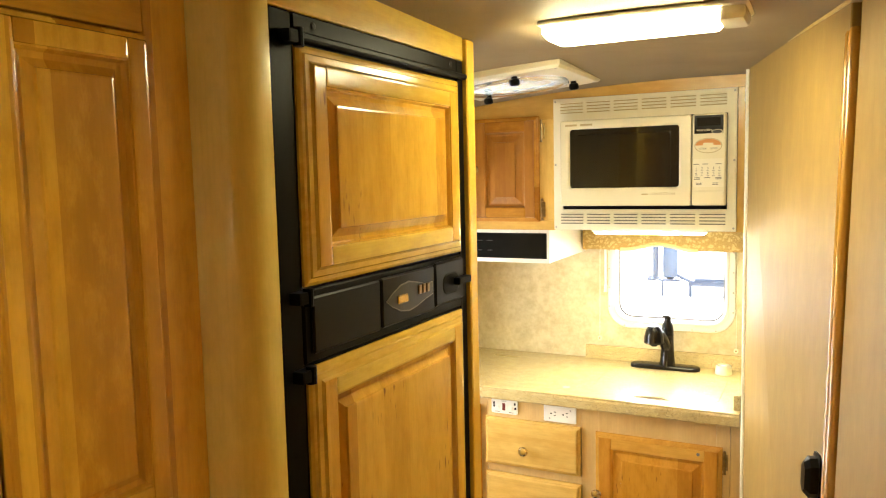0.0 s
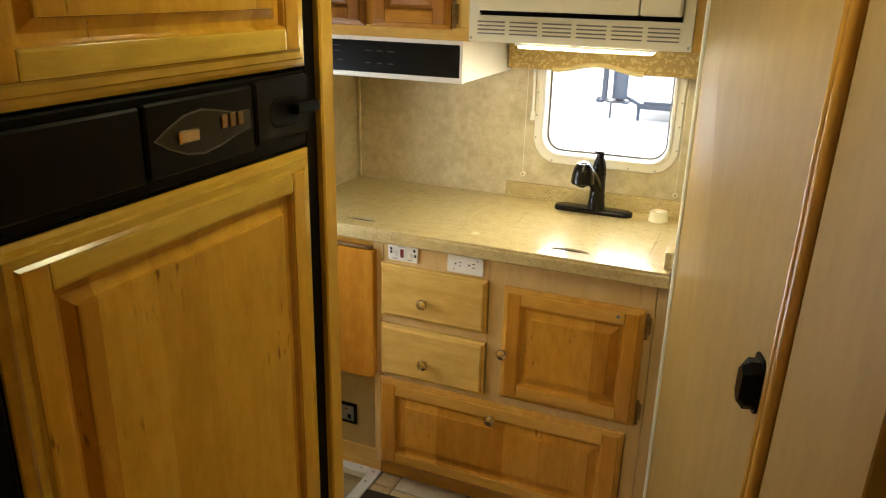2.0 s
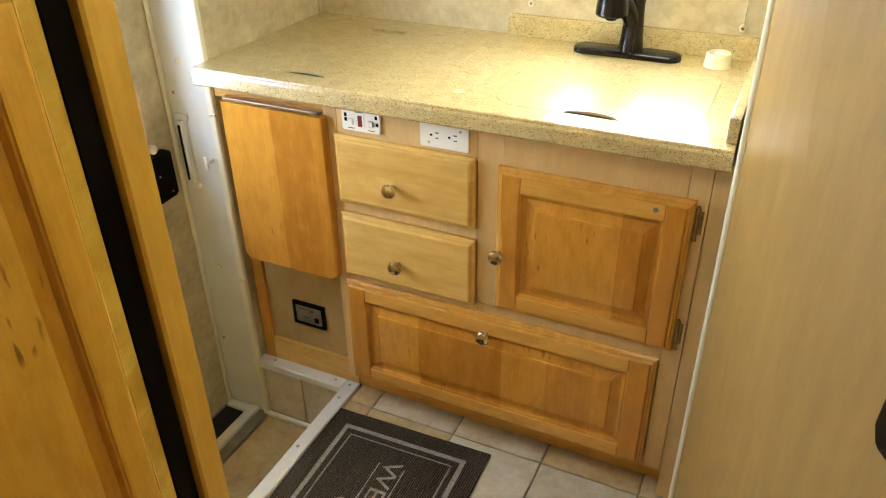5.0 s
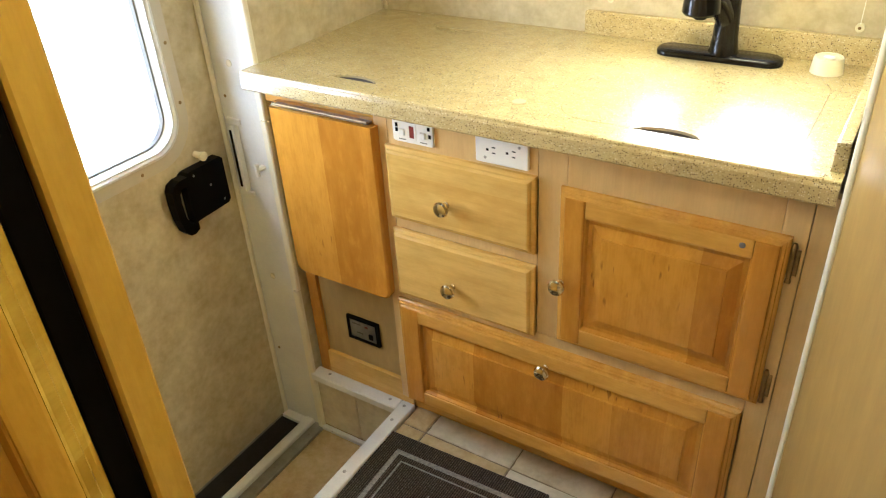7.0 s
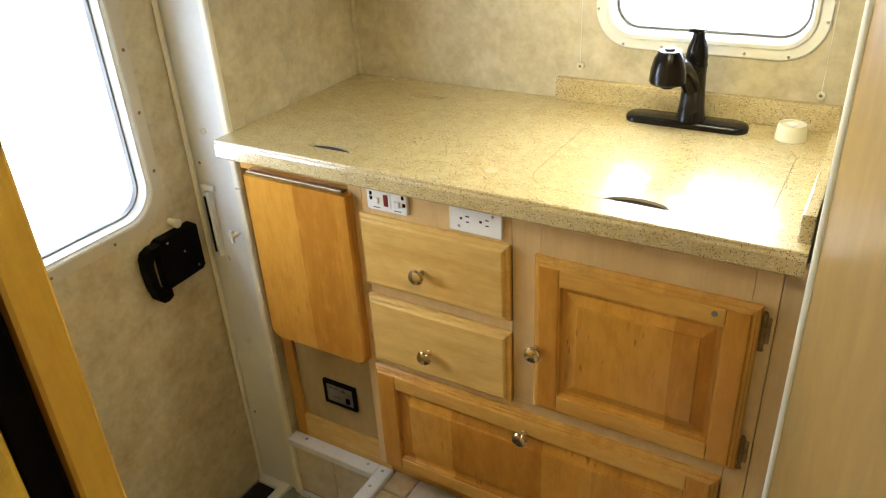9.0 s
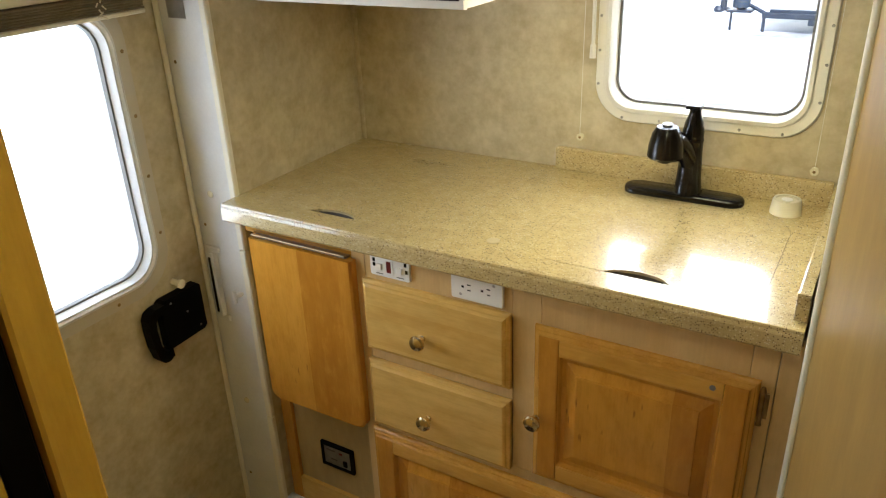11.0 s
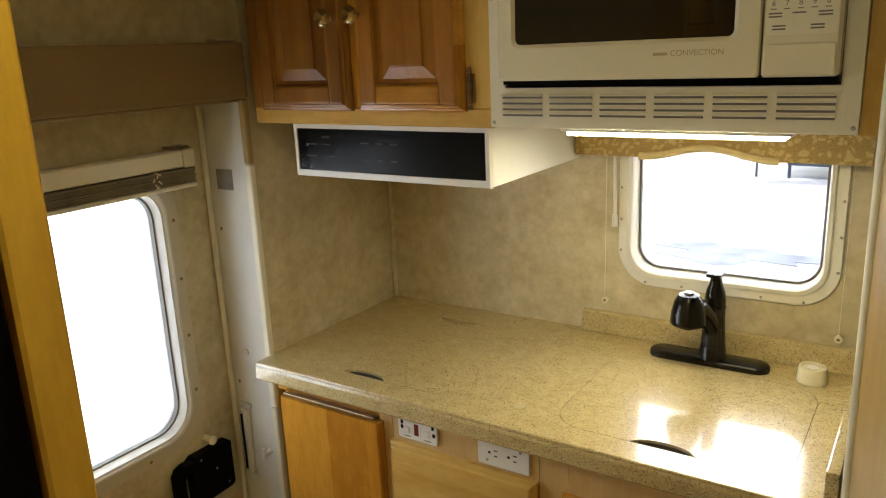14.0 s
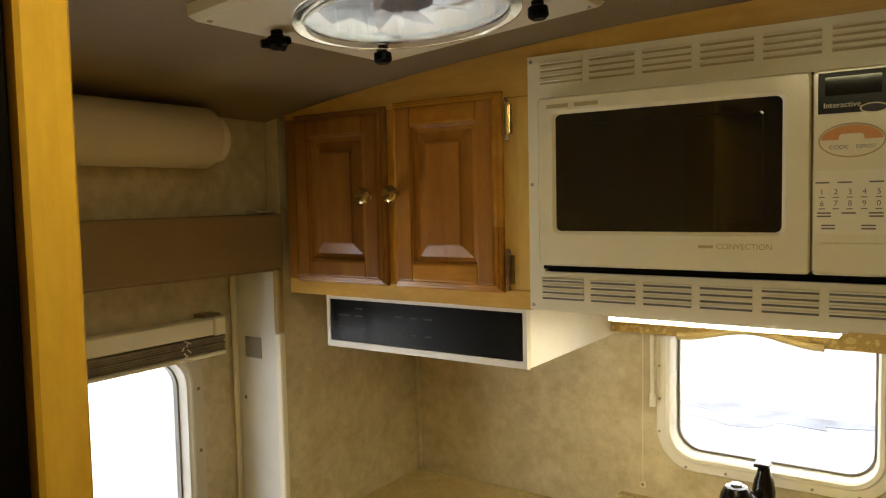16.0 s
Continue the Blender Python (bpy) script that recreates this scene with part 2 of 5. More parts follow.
def stone_tile():
    n = Nodes("slate_look_tile", 0.42, 0.0, 0.4)
    chance = n.put("ShaderNodeObjectInfo").outputs["Random"]
    moved = n.stretch((1, 1, 1), n.put("ShaderNodeCombineXYZ", X=n.math("MULTIPLY", chance, 9.0), Y=n.math("MULTIPLY", chance, 5.0)).outputs[0])
    a, b = n.noise(9.0, moved, 5.0, 0.62), n.noise(60.0, moved, 4.0)
    one = n.ramp(a, (0.28, (0.36, 0.235, 0.085)), (0.5, (0.54, 0.395, 0.175)), (0.72, (0.66, 0.53, 0.29)))
    two = n.ramp(a, (0.28, (0.44, 0.385, 0.27)), (0.5, (0.62, 0.56, 0.42)), (0.72, (0.74, 0.69, 0.56)))
    tone = n.mix(n.ramp(chance, (0.35, (0, 0, 0)), (0.65, (1, 1, 1))), one, two)
    tone = n.mix(0.2, tone, n.ramp(b, (0.3, (0.25, 0.18, 0.10)), (0.7, (0.70, 0.60, 0.44))))
    n.bump(a, 0.2, 0.002)
    return n.color(tone)


def brocade():
    n = Nodes("gold_leaf_brocade", 0.75, 0.0, 0.3)
    warped = n.mix(0.08, n.coords, n.put("ShaderNodeTexNoise", Vector=n.coords, Scale=14.0).outputs["Color"])
    leaf = n.put("ShaderNodeTexVoronoi", Vector=warped, Scale=84.0)
    shape = n.ramp(n.math("ADD", leaf.outputs["Distance"], n.math("MULTIPLY", n.noise(50.0), 0.35)), (0.56, (1, 1, 1)), (0.64, (0, 0, 0)))
    weave = n.noise(420.0, detail=1.0)
    tone = n.mix(shape, (0.35, 0.235, 0.065), (0.56, 0.42, 0.165))
    tone = n.mix(0.3, tone, n.ramp(weave, (0.35, (0.18, 0.11, 0.035)), (0.65, (0.58, 0.44, 0.21))))
    n.bump(weave, 0.4, 0.001)
    return n.color(tone)


def doormat_fibre():
    n = Nodes("dark_ribbed_doormat", 0.95, 0.0, 0.2)
    ribs = n.math("SINE", n.math("MULTIPLY", n.put("ShaderNodeSeparateXYZ", Vector=n.coords).outputs[0], 1150.0))
    fleck = n.noise(300.0, detail=2.0)
    tone = n.ramp(fleck, (0.32, (0.06, 0.042, 0.030)), (0.54, (0.13, 0.092, 0.064)), (0.72, (0.26, 0.20, 0.15)))
    n.bump(n.math("ADD", n.math("MULTIPLY", ribs, 0.5), fleck), 0.8, 0.003)
    return n.color(n.mix(n.math("MULTIPLY", n.math("ADD", ribs, 1.0), 0.46), tone, (0.012, 0.010, 0.009)))


def gravel():
    n = Nodes("pale_gravel", 0.9, 0.0, 0.2)
    a, b = n.noise(0.55, detail=4.0), n.noise(18.0, detail=4.0)
    tone = n.ramp(a, (0.36, (0.12, 0.13, 0.15)), (0.47, (0.60, 0.60, 0.59)), (0.62, (0.74, 0.73, 0.71)))
    n.bump(b, 0.6, 0.02)
    return n.color(n.mix(0.3, tone, n.ramp(b, (0.3, (0.55, 0.55, 0.54)), (0.7, (0.85, 0.84, 0.82)))))


def glass(name, rough=0.0, tint=(1, 1, 1)):
    n = Nodes(name, rough)
    n.bsdf.inputs["Transmission Weight"].default_value = 1.0
    n.bsdf.inputs["IOR"].default_value = 1.45
    return n.color(tint)


def glow(name, color, strength):
    n = Nodes(name, 0.5)
    n.bsdf.inputs["Emission Color"].default_value = (*color, 1)
    n.bsdf.inputs["Emission Strength"].default_value = strength
    return n.color((0.8, 0.78, 0.7))


M["paper"], M["ceiling"], M["stone"], M["tile"] = wallpaper(), ceiling_vinyl(), counter_stone(), stone_tile()
M["brocade"], M["doormat"], M["gravel"] = brocade(), doormat_fibre(), gravel()
M["glass"], M["clear"], M["smoke"] = glass("window_glass"), glass("clear_plastic", 0.1, (0.9, 0.9, 0.85)), glass("smoked_dome", 0.05, (0.50, 0.55, 0.63))
M["oven_glass"] = plain("dark_oven_glass", (0.012, 0.0105, 0.008), 0.06, wear=0.2, relief=0.0)
M["haze"] = glow("bright_haze", (1.0, 1.0, 1.0), HAZE_GLOW)
M["lamp"] = glow("lit_diffuser", (1.0, 0.89, 0.50), LAMP_GLOW)
M["strip"] = glow("lit_strip_diffuser", (1.0, 0.87, 0.50), STRIP_GLOW)

# ---- mesh helpers ----


def box(x0, x1, y0, y1, z0, z1, bevel=0.0015, seg=1, bm=None):
    bm = bm or bmesh.new()
    made = bmesh.ops.create_cube(bm, size=1.0, matrix=Matrix.LocRotScale(((x0 + x1) / 2, (y0 + y1) / 2, (z0 + z1) / 2), None, (abs(x1 - x0), abs(y1 - y0), abs(z1 - z0))))
    if bevel:
        edges = list({e for v in made["verts"] for e in v.link_edges})
        bmesh.ops.bevel(bm, geom=edges, offset=bevel, segments=seg, affect="EDGES", profile=0.7)
    return bm


def rod(a, b, r, seg=14, r2=None, bm=None, caps=True):
    bm = bm or bmesh.new()
    a, b = Vector(a), Vector(b)
    turn = (b - a).to_track_quat("Z", "Y").to_matrix().to_4x4()
    bmesh.ops.create_cone(bm, cap_ends=caps, segments=seg, radius1=r, radius2=r if r2 is None else r2, depth=(b - a).length, matrix=Matrix.Translation((a + b) / 2) @ turn)
    return bm


def lathe(rows, at=(0, 0, 0), axis="z", seg=20, bm=None):
    """A turned body: rows of (radius, height) along an axis."""
    bm = bm or bmesh.new()
    turn = {"z": Matrix(), "-y": Matrix.Rotation(radians(90), 4, "X"), "x": Matrix.Rotation(radians(90), 4, "Y"), "-z": Matrix.Rotation(radians(180), 4, "X"), "y": Matrix.Rotation(radians(-90), 4, "X")}[axis]
    m = Matrix.Translation(at) @ turn
    rings = []
    for r, h in rows:
        rings.append([bm.verts.new(m @ Vector((r * math.cos(a), r * math.sin(a), h))) for a in (2 * math.pi * k / seg for k in range(seg))])
    for one, two in zip(rings, rings[1:]):
        for k in range(seg):
            bm.faces.new((one[k], one[(k + 1) % seg], two[(k + 1) % seg], two[k]))
    bm.faces.new(rings[0][::-1])
    bm.faces.new(rings[-1])
    return bm


def rounded(u0, u1, v0, v1, r, n=6):
    """The outline of a rectangle with rounded corners."""
    out = []
    for cu, cv, start in ((u1 - r, v1 - r, 0), (u0 + r, v1 - r, 90), (u0 + r, v0 + r, 180), (u1 - r, v0 + r, 270)):
        for k in range(n + 1):
            a = radians(start + 90 * k / n)
            out.append((cu + r * math.cos(a), cv + r * math.sin(a)))
    return out


PLANES = {"y": lambda u, v, d: (u, d, v), "x": lambda u, v, d: (d, u, v), "z": lambda u, v, d: (u, v, d)}


def tidy(bm):
    bmesh.ops.recalc_face_normals(bm, faces=bm.faces[:])
    return bm


def sheet(outline, plane, d0, d1, bm=None):
    """A plate with the given outline between two depths."""
    bm = bm or bmesh.new()
    at = PLANES[plane]
    one, two = ([bm.verts.new(at(u, v, d)) for u, v in outline] for d in (d0, d1))
    bm.faces.new(one)
    bm.faces.new(two[::-1])
    for k in range(len(one)):
        j = (k + 1) % len(one)
        bm.faces.new((one[k], two[k], two[j], one[j]))
    return tidy(bm)


def loops(rows, plane, bm=None, close=False):
    """Joins outlines of equal length, each (outline, depth), one to the next; close: the last to the first."""
    bm = bm or bmesh.new()
    at = PLANES[plane]
    rings = [[bm.verts.new(at(u, v, d)) for u, v in outline] for outline, d in rows]
    pairs = list(zip(rings, rings[1:])) + ([(rings[-1], rings[0])] if close else [])
    for one, two in pairs:
        for k in range(len(one)):
            j = (k + 1) % len(one)
            bm.faces.new((one[k], one[j], two[j], two[k]))
    if not close:
        bm.faces.new(rings[0])
        bm.faces.new(rings[-1][::-1])
    return tidy(bm)


def rect(u0, u1, v0, v1, inset=0.0):
    return [(u0 + inset, v0 + inset), (u1 - inset, v0 + inset), (u1 - inset, v1 - inset), (u0 + inset, v1 - inset)]


def pierced(outer, inner, plane, d0, d1):
    """A plate with one hole."""
    bm = bmesh.new()
    at = PLANES[plane]
    pairs = []
    for pts in (outer, inner):
        one, two = ([bm.verts.new(at(u, v, d)) for u, v in pts] for d in (d0, d1))
        pairs.append((one, two))
        for k in range(len(one)):
            j = (k + 1) % len(one)
            bm.faces.new((one[k], two[k], two[j], one[j]))
    for side in (0, 1):
        edges = [bm.edges.get((r[side][k], r[side][(k + 1) % len(r[side])])) for r in pairs for k in range(len(r[side]))]
        bmesh.ops.triangle_fill(bm, use_beauty=True, edges=edges)
    return tidy(bm)


def part(name, bm, material, parent=None, label="", smooth=False):
    mesh = bpy.data.meshes.new(name)
    bm.to_mesh(mesh)
    bm.free()
    mesh.materials.append(M[material])
    if smooth:
        mesh.shade_smooth()
        mesh.set_sharp_from_angle(angle=radians(35))
    ob = new(name, mesh)
    if parent:
        ob.parent = parent
        ob.matrix_parent_inverse = Matrix.Translation(parent.location).inverted()
    if label:
        tagged(ob, label)
    return ob


def thing(name, base, label, category, group="", kind=""):
    ob = new(name)
    ob.empty_display_size = 0.05
    ob.location = base
    return tagged(ob, label, category, group, kind)


def structure(name, bm, material, label, category, smooth=False):
    return tagged(part(name, bm, material, None, "", smooth), label, category, "", "structure")


def writing(text, size, at, turn, material, parent, name="lettering", squeeze=1.0):
    curve = bpy.data.curves.new(name, "FONT")
    curve.body, curve.size, curve.extrude, curve.align_x, curve.align_y = text, size, 0.0003, "CENTER", "CENTER"
    ob = new(name, curve)
    mesh = bpy.data.meshes.new_from_object(ob)
    bpy.data.objects.remove(ob)
    bpy.data.curves.remove(curve)
    mesh.transform(Matrix.Translation(at) @ turn @ Matrix.Diagonal((squeeze, 1, 1, 1)))
    bm = bmesh.new()
    bm.from_mesh(mesh)
    bpy.data.meshes.remove(mesh)
    return part(name, bm, material, parent)


FACE_Y = Matrix.Rotation(radians(90), 4, "X")  # writing on a face that looks along -y

# ---- plan ----
XL, YB, ZC = -0.966, 2.965, 0.87  # alcove side wall, rear wall, worktop
FACE, UPPER = 2.475, 2.498  # face frames of the base and wall cabinets
DOOR_X, JAMB_Y, WELL_Z = -1.11, 2.50, -0.20


def ceiling_z(x, y):
    return 1.832 - 0.078 * ((0.05 - x) / 0.95) ** 2 + 0.03 * (2.5 - y)


# ---- shell ----
VX0, VX1, VY0, VY1 = -0.547, -0.237, 2.03, 2.34  # roof vent's hole


def build_ceiling():
    bm = bmesh.new()
    xs = sorted([-1.25 + 0.1 * k for k in range(28)] + [VX0, VX1])
    ys = sorted([-3.0, -2.0, -1.0, 0.0, 0.8, 1.5, 2.5, 3.05, VY0, VY1])
    for top in (0.0, 0.04):
        grid = {(x, y): bm.verts.new((x, y, (ceiling_z(x, y) if y > 0 else ceiling_z(x, 0)) + top)) for x in xs for y in ys}
        for x0, x1 in zip(xs, xs[1:]):
            for y0, y1 in zip(ys, ys[1:]):
                if VX0 - 1e-6 <= x0 and x1 <= VX1 + 1e-6 and VY0 - 1e-6 <= y0 and y1 <= VY1 + 1e-6:
                    continue
                bm.faces.new((grid[x0, y0], grid[x1, y0], grid[x1, y1], grid[x0, y1]))
    structure("ceiling", bm, "ceiling", "arched ceiling of textured warm grey vinyl", "ceiling", True)


def build_rear_wall():
    wall = tagged(new("wall_rear"), "mottled beige papered rear wall with a window opening", "wall", "", "structure")
    outline = rounded(-0.318, 0.098, 1.010, 1.350, 0.055)
    bm = pierced(rect(-1.02, 1.25, -0.05, 1.95), outline, "y", YB, YB + 0.05)
    part("wall_panel", bm, "paper", wall)
    part("corner_bead", box(XL, XL + 0.012, YB - 0.012, YB, ZC, 1.4, 0.003), "paper", wall)
    return wall


def build_shell():
    build_ceiling()
    build_rear_wall()
    # alcove side wall beside the worktop, with its wooden edge strip
    structure("wall_side", box(-1.16, XL, JAMB_Y, YB + 0.05, WELL_Z - 0.05, 1.80, 0.001), "paper", "mottled beige papered wall beside the worktop", "wall")
    strip = thing("trim_jamb_edge", (XL, JAMB_Y, WELL_Z), "narrow cream edge strip on the door jamb", "trim", "", "structure")
    for z0, z1 in ((WELL_Z, 0.28), (0.281, 0.74), (0.741, 1.30), (1.301, 1.435)):
        part("edge_strip", box(XL - 0.016, XL + 0.003, JAMB_Y - 0.012, JAMB_Y + 0.003, z0, z1, 0.003), "cream_trim" if z1 < 1.4 else "panel_pale", strip)
    # wall over the door, and the header below it
    structure("wall_over_door", box(-1.16, -1.0, 0.5, JAMB_Y - 0.002, 1.44, 1.86, 0.001), "paper", "mottled papered wall above the entry door", "wall")
    structure("wall_door_side", box(-1.16, -1.0, -3.0, 1.70, -0.25, 1.86, 0.001), "paper", "papered outer wall behind the cabinets", "wall")
    # the opening is made up, cut only for the added cabin fill lamp
    structure("wall_right", pierced(rect(-3.0, 3.05, -0.05, 1.95), rounded(-1.15, 0.0, 0.95, 1.50, 0.06), "x", 1.20, 1.25), "paper", "plain papered outer wall", "wall")
    structure("wall_front", box(-1.2, 1.25, -3.05, -3.0, -0.05, 1.95, 0.001), "paper", "plain papered wall at the front of the cabin", "wall")
    # floor with the step well left open
    bm = bmesh.new()
    box(-0.69, 1.25, -3.0, 3.05, -0.05, -0.004, 0, 1, bm)
    box(-1.16, -0.69, -3.0, 1.66, -0.05, -0.004, 0, 1, bm)
    box(-1.16, -0.69, 2.51, 3.05, -0.05, -0.004, 0, 1, bm)
    return structure("floor", bm, "grout", "cabin floor of stone-look tiles with dark joints", "floor")


floor = build_shell()

# ---- step well and entry door ----


def screw(at, axis, parent, r=0.0035, material="alu"):
    part("screw", lathe([(r, 0), (r, 0.0006), (r * 0.6, 0.0016), (0.0006, 0.0018)], at, axis, 10), material, parent)


def build_step_well():
    well = thing("step_well", (-0.9, 2.1, WELL_Z - 0.05), "recessed entry step lined with stone-look tiles", "step", "", "structure")
    part("well_floor", box(-1.16, -0.66, 1.60, 2.53, WELL_Z - 0.05, WELL_Z - 0.004, 0), "grout", well)
    part("rear_riser", box(-1.0, -0.66, 2.506, 2.526, WELL_Z, 0.0, 0), "floor_close", well)
    part("side_riser", box(-0.685, -0.665, 1.60, 2.505, WELL_Z, 0.0, 0), "floor_close", well)
    part("near_riser", box(-1.16, -0.66, 1.60, 1.66, WELL_Z, -0.004, 0), "floor_close", well)
    for x0, x1 in ((-0.972, -0.835), (-0.832, -0.69)):
        part("tile", box(x0, x1, 2.500, 2.507, WELL_Z + 0.015, -0.008, 0.002), "tile", well)
    for y0, y1 in ((1.665, 1.90), (1.905, 2.19), (2.195, 2.498)):
        part("tile", box(-0.965, -0.69, y0, y1, WELL_Z - 0.006, WELL_Z, 0.002), "tile", well)
    part("cove_strip", box(-0.968, -0.69, 2.488, 2.501, WELL_Z, WELL_Z + 0.014, 0.002), "white_paint", well)
    for x in (-0.93, -0.80):
        screw((x, 2.489, WELL_Z + 0.009), "-y", well)
    rail = part("threshold_rail", box(-1.0, -0.966, 1.665, 2.498, WELL_Z - 0.004, WELL_Z + 0.008, 0.002), "alu", well, "worn grey aluminium threshold")
    part("threshold_lip", box(-1.032, -1.001, 1.665, 2.498, WELL_Z - 0.004, WELL_Z + 0.016, 0.003), "white_paint", well)
    for k in range(6):
        screw((-0.983, 1.75 + 0.14 * k, WELL_Z + 0.008), "z", well, 0.004)
    part("tread_mat", box(-1.105, -1.034, 1.665, 2.47, WELL_Z - 0.004, WELL_Z + 0.004, 0.002), "rubber", well, "black rubber strip in front of the door")
    part("sill_end", box(-1.105, -1.0, 2.472, 2.498, WELL_Z - 0.004, WELL_Z + 0.01, 0.002), "white_paint", well)
    # angle trim round the well
    part("edge_trim", box(-0.69, -0.652, 1.66, 2.524, -0.012, 0.012, 0.003), "white_paint", well, "white painted angle trim with screws")
    part("edge_trim", box(-0.972, -0.691, 2.486, 2.524, -0.012, 0.012, 0.003), "white_paint", well, "white painted angle trim with screws")
    for at in ((-0.674, 2.505), (-0.674, 2.45), (-0.674, 2.26), (-0.674, 2.05), (-0.674, 1.8), (-0.72, 2.508), (-0.92, 2.508)):
        screw((*at, 0.012), "z", well, 0.0045)


def build_door():
    door = thing("door_entry", (DOOR_X, 2.1, WELL_Z), "closed entry door with mottled panel and a bright window", "door", "", "structure")
    y0, y1, z0, z1 = 1.70, 2.496, WELL_Z + 0.004, 1.44
    opening = rounded(1.845, 2.372, 0.70, 1.283, 0.08)
    part("door_panel", pierced(rect(y0, y1, z0, z1), opening, "x", DOOR_X, DOOR_X - 0.04), "paper", door)

    def ring(i, r):
        return rounded(1.815 + i, 2.402 - i, 0.672 + i, 1.313 - i, r, 8)

    win = part("window_frame", loops([(ring(0.030, 0.080), DOOR_X + 0.006), (ring(0.032, 0.078), DOOR_X + 0.012), (ring(0.038, 0.074), DOOR_X + 0.014), (ring(0.042, 0.070), DOOR_X + 0.009), (ring(0.046, 0.067), DOOR_X + 0.010), (ring(0.056, 0.060), DOOR_X - 0.030), (ring(0.012, 0.09), DOOR_X - 0.045)], "x", None, True), "white_paint", door, "white bevelled window rim with rounded corners", True)
    part("flange", loops([(ring(0, 0.10), DOOR_X + 0.001), (ring(0.003, 0.098), DOOR_X + 0.006), (ring(0.0295, 0.080), DOOR_X + 0.007), (ring(0.0295, 0.080), DOOR_X + 0.001)], "x", None, True), "flange", win, "beige screwed flange", True)
    part("gasket", loops([(ring(0.050, 0.064), DOOR_X - 0.010), (ring(0.055, 0.060), DOOR_X - 0.010), (ring(0.055, 0.060), DOOR_X - 0.022), (ring(0.053, 0.062), DOOR_X - 0.022)], "x", None, True), "grey_ink", win)
    pane = part("pane", sheet(ring(0.053, 0.06), "x", DOOR_X - 0.028, DOOR_X - 0.024), "glass", win)
    pane.visible_shadow = False
    for z in (0.80, 0.93, 1.06, 1.19):
        screw((DOOR_X + 0.0065, 2.387, z), "x", door, 0.004, "old_brass")
    for y in (1.95, 2.10, 2.25):
        screw((DOOR_X + 0.0065, y, 0.687), "x", door, 0.004, "old_brass")
    # latch plate with its pull, stop and hinge side strips
    plate = [(2.335, 0.648), (2.345, 0.653), (2.442, 0.653), (2.448, 0.647), (2.448, 0.542), (2.440, 0.535), (2.345, 0.532), (2.335, 0.537)]
    latch = part("latch", sheet(plate, "x", DOOR_X + 0.002, DOOR_X + 0.026), "black", door, "black moulded door latch with a curved pull")
    bow = [(2.336, 0.650), (2.312, 0.650), (2.296, 0.644), (2.288, 0.630), (2.287, 0.60), (2.290, 0.56), (2.298, 0.527), (2.308, 0.515), (2.322, 0.513), (2.336, 0.520)]
    inner = [(2.336, 0.628), (2.322, 0.630), (2.312, 0.627), (2.307, 0.618), (2.306, 0.60), (2.308, 0.565), (2.313, 0.546), (2.318, 0.540), (2.326, 0.539), (2.336, 0.540)]
    bm = bmesh.new()
    both = []
    for d in (DOOR_X + 0.010, DOOR_X + 0.036):
        both.append([[bm.verts.new((d, u, v)) for u, v in pts] for pts in (bow, inner)])
    for (o0, i0), (o1, i1) in [both]:
        for k in range(len(bow) - 1):
            for quad in ((o0[k], o0[k + 1], i0[k + 1], i0[k]), (o1[k], o1[k + 1], i1[k + 1], i1[k]), (o0[k], o0[k + 1], o1[k + 1], o1[k]), (i0[k], i0[k + 1], i1[k + 1], i1[k])):
                bm.faces.new(quad)
    part("pull", tidy(bm), "black", latch)
    for y, z in ((2.36, 0.64), (2.43, 0.55), (2.40, 0.60)):
        screw((DOOR_X + 0.026, y, z), "x", latch, 0.003, "grey_ink")
    part("door_stop", lathe([(0.008, 0), (0.008, 0.02), (0.011, 0.022), (0.011, 0.028), (0.004, 0.03)], (DOOR_X, 2.398, 0.672), "x", 12), "cream", door)
    part("edge_bead", box(DOOR_X + 0.001, DOOR_X + 0.010, 2.482, 2.495, z0, z1, 0.003), "cream_trim", door)
    jamb = part("jamb_panel", box(DOOR_X - 0.04, XL - 0.017, 2.4965, 2.4995, WELL_Z, 1.44, 0.0), "white_paint", door, "white painted jamb panel")
    bm = box(-1.078, -1.062, 2.480, 2.4962, 0.548, 0.716, 0.002)
    box(-1.092, -1.050, 2.488, 2.4962, 0.716, 0.730, 0.002, 1, bm)
    box(-1.092, -1.050, 2.488, 2.4962, 0.534, 0.548, 0.002, 1, bm)
    part("strike", bm, "white_paint", jamb, "white channel-shaped strike")
    bm = box(-1.0, -0.985, 2.462, 2.4872, 0.622, 0.632, 0.003)
    rod((-0.9925, 2.464, 0.612), (-0.9925, 2.464, 0.642), 0.005, 10, None, bm)
    part("door_catch", bm, "white", jamb, "small white plastic catch")
    part("strike_slot", box(-1.0775, -1.070, 2.4785, 2.481, 0.56, 0.705, 0.001), "black", jamb)
    part("notice_plate", box(-1.08, -1.03, 2.4945, 2.4962, 1.24, 1.285, 0.0005), "alu", jamb, "small grey printed plate")
    for z in (1.0, 0.93):
        part("clip", lathe([(0.008, 0), (0.008, 0.002), (0.004, 0.004)], (-1.05, 2.4962, 0.86 if z == 1.0 else 0.30), "-y", 12), "cream", jamb)
    for z in (0.78, 0.62, 1.15, 0.05):
        screw((-1.085, 2.4962, z), "-y", jamb, 0.004, "old_brass")
    part("door_top_jamb", box(DOOR_X - 0.04, -1.001, 1.70, 2.496, 1.436, 1.4395, 0), "paper", door)
    tagged(area_lamp("door_window_daylight", look((DOOR_X - 0.06, 2.108, 0.98), (0, 2.108, 0.98)), 0.48, 0.56, DOOR_SKY_WATTS, (0.93, 0.97, 1.0)), "", "")


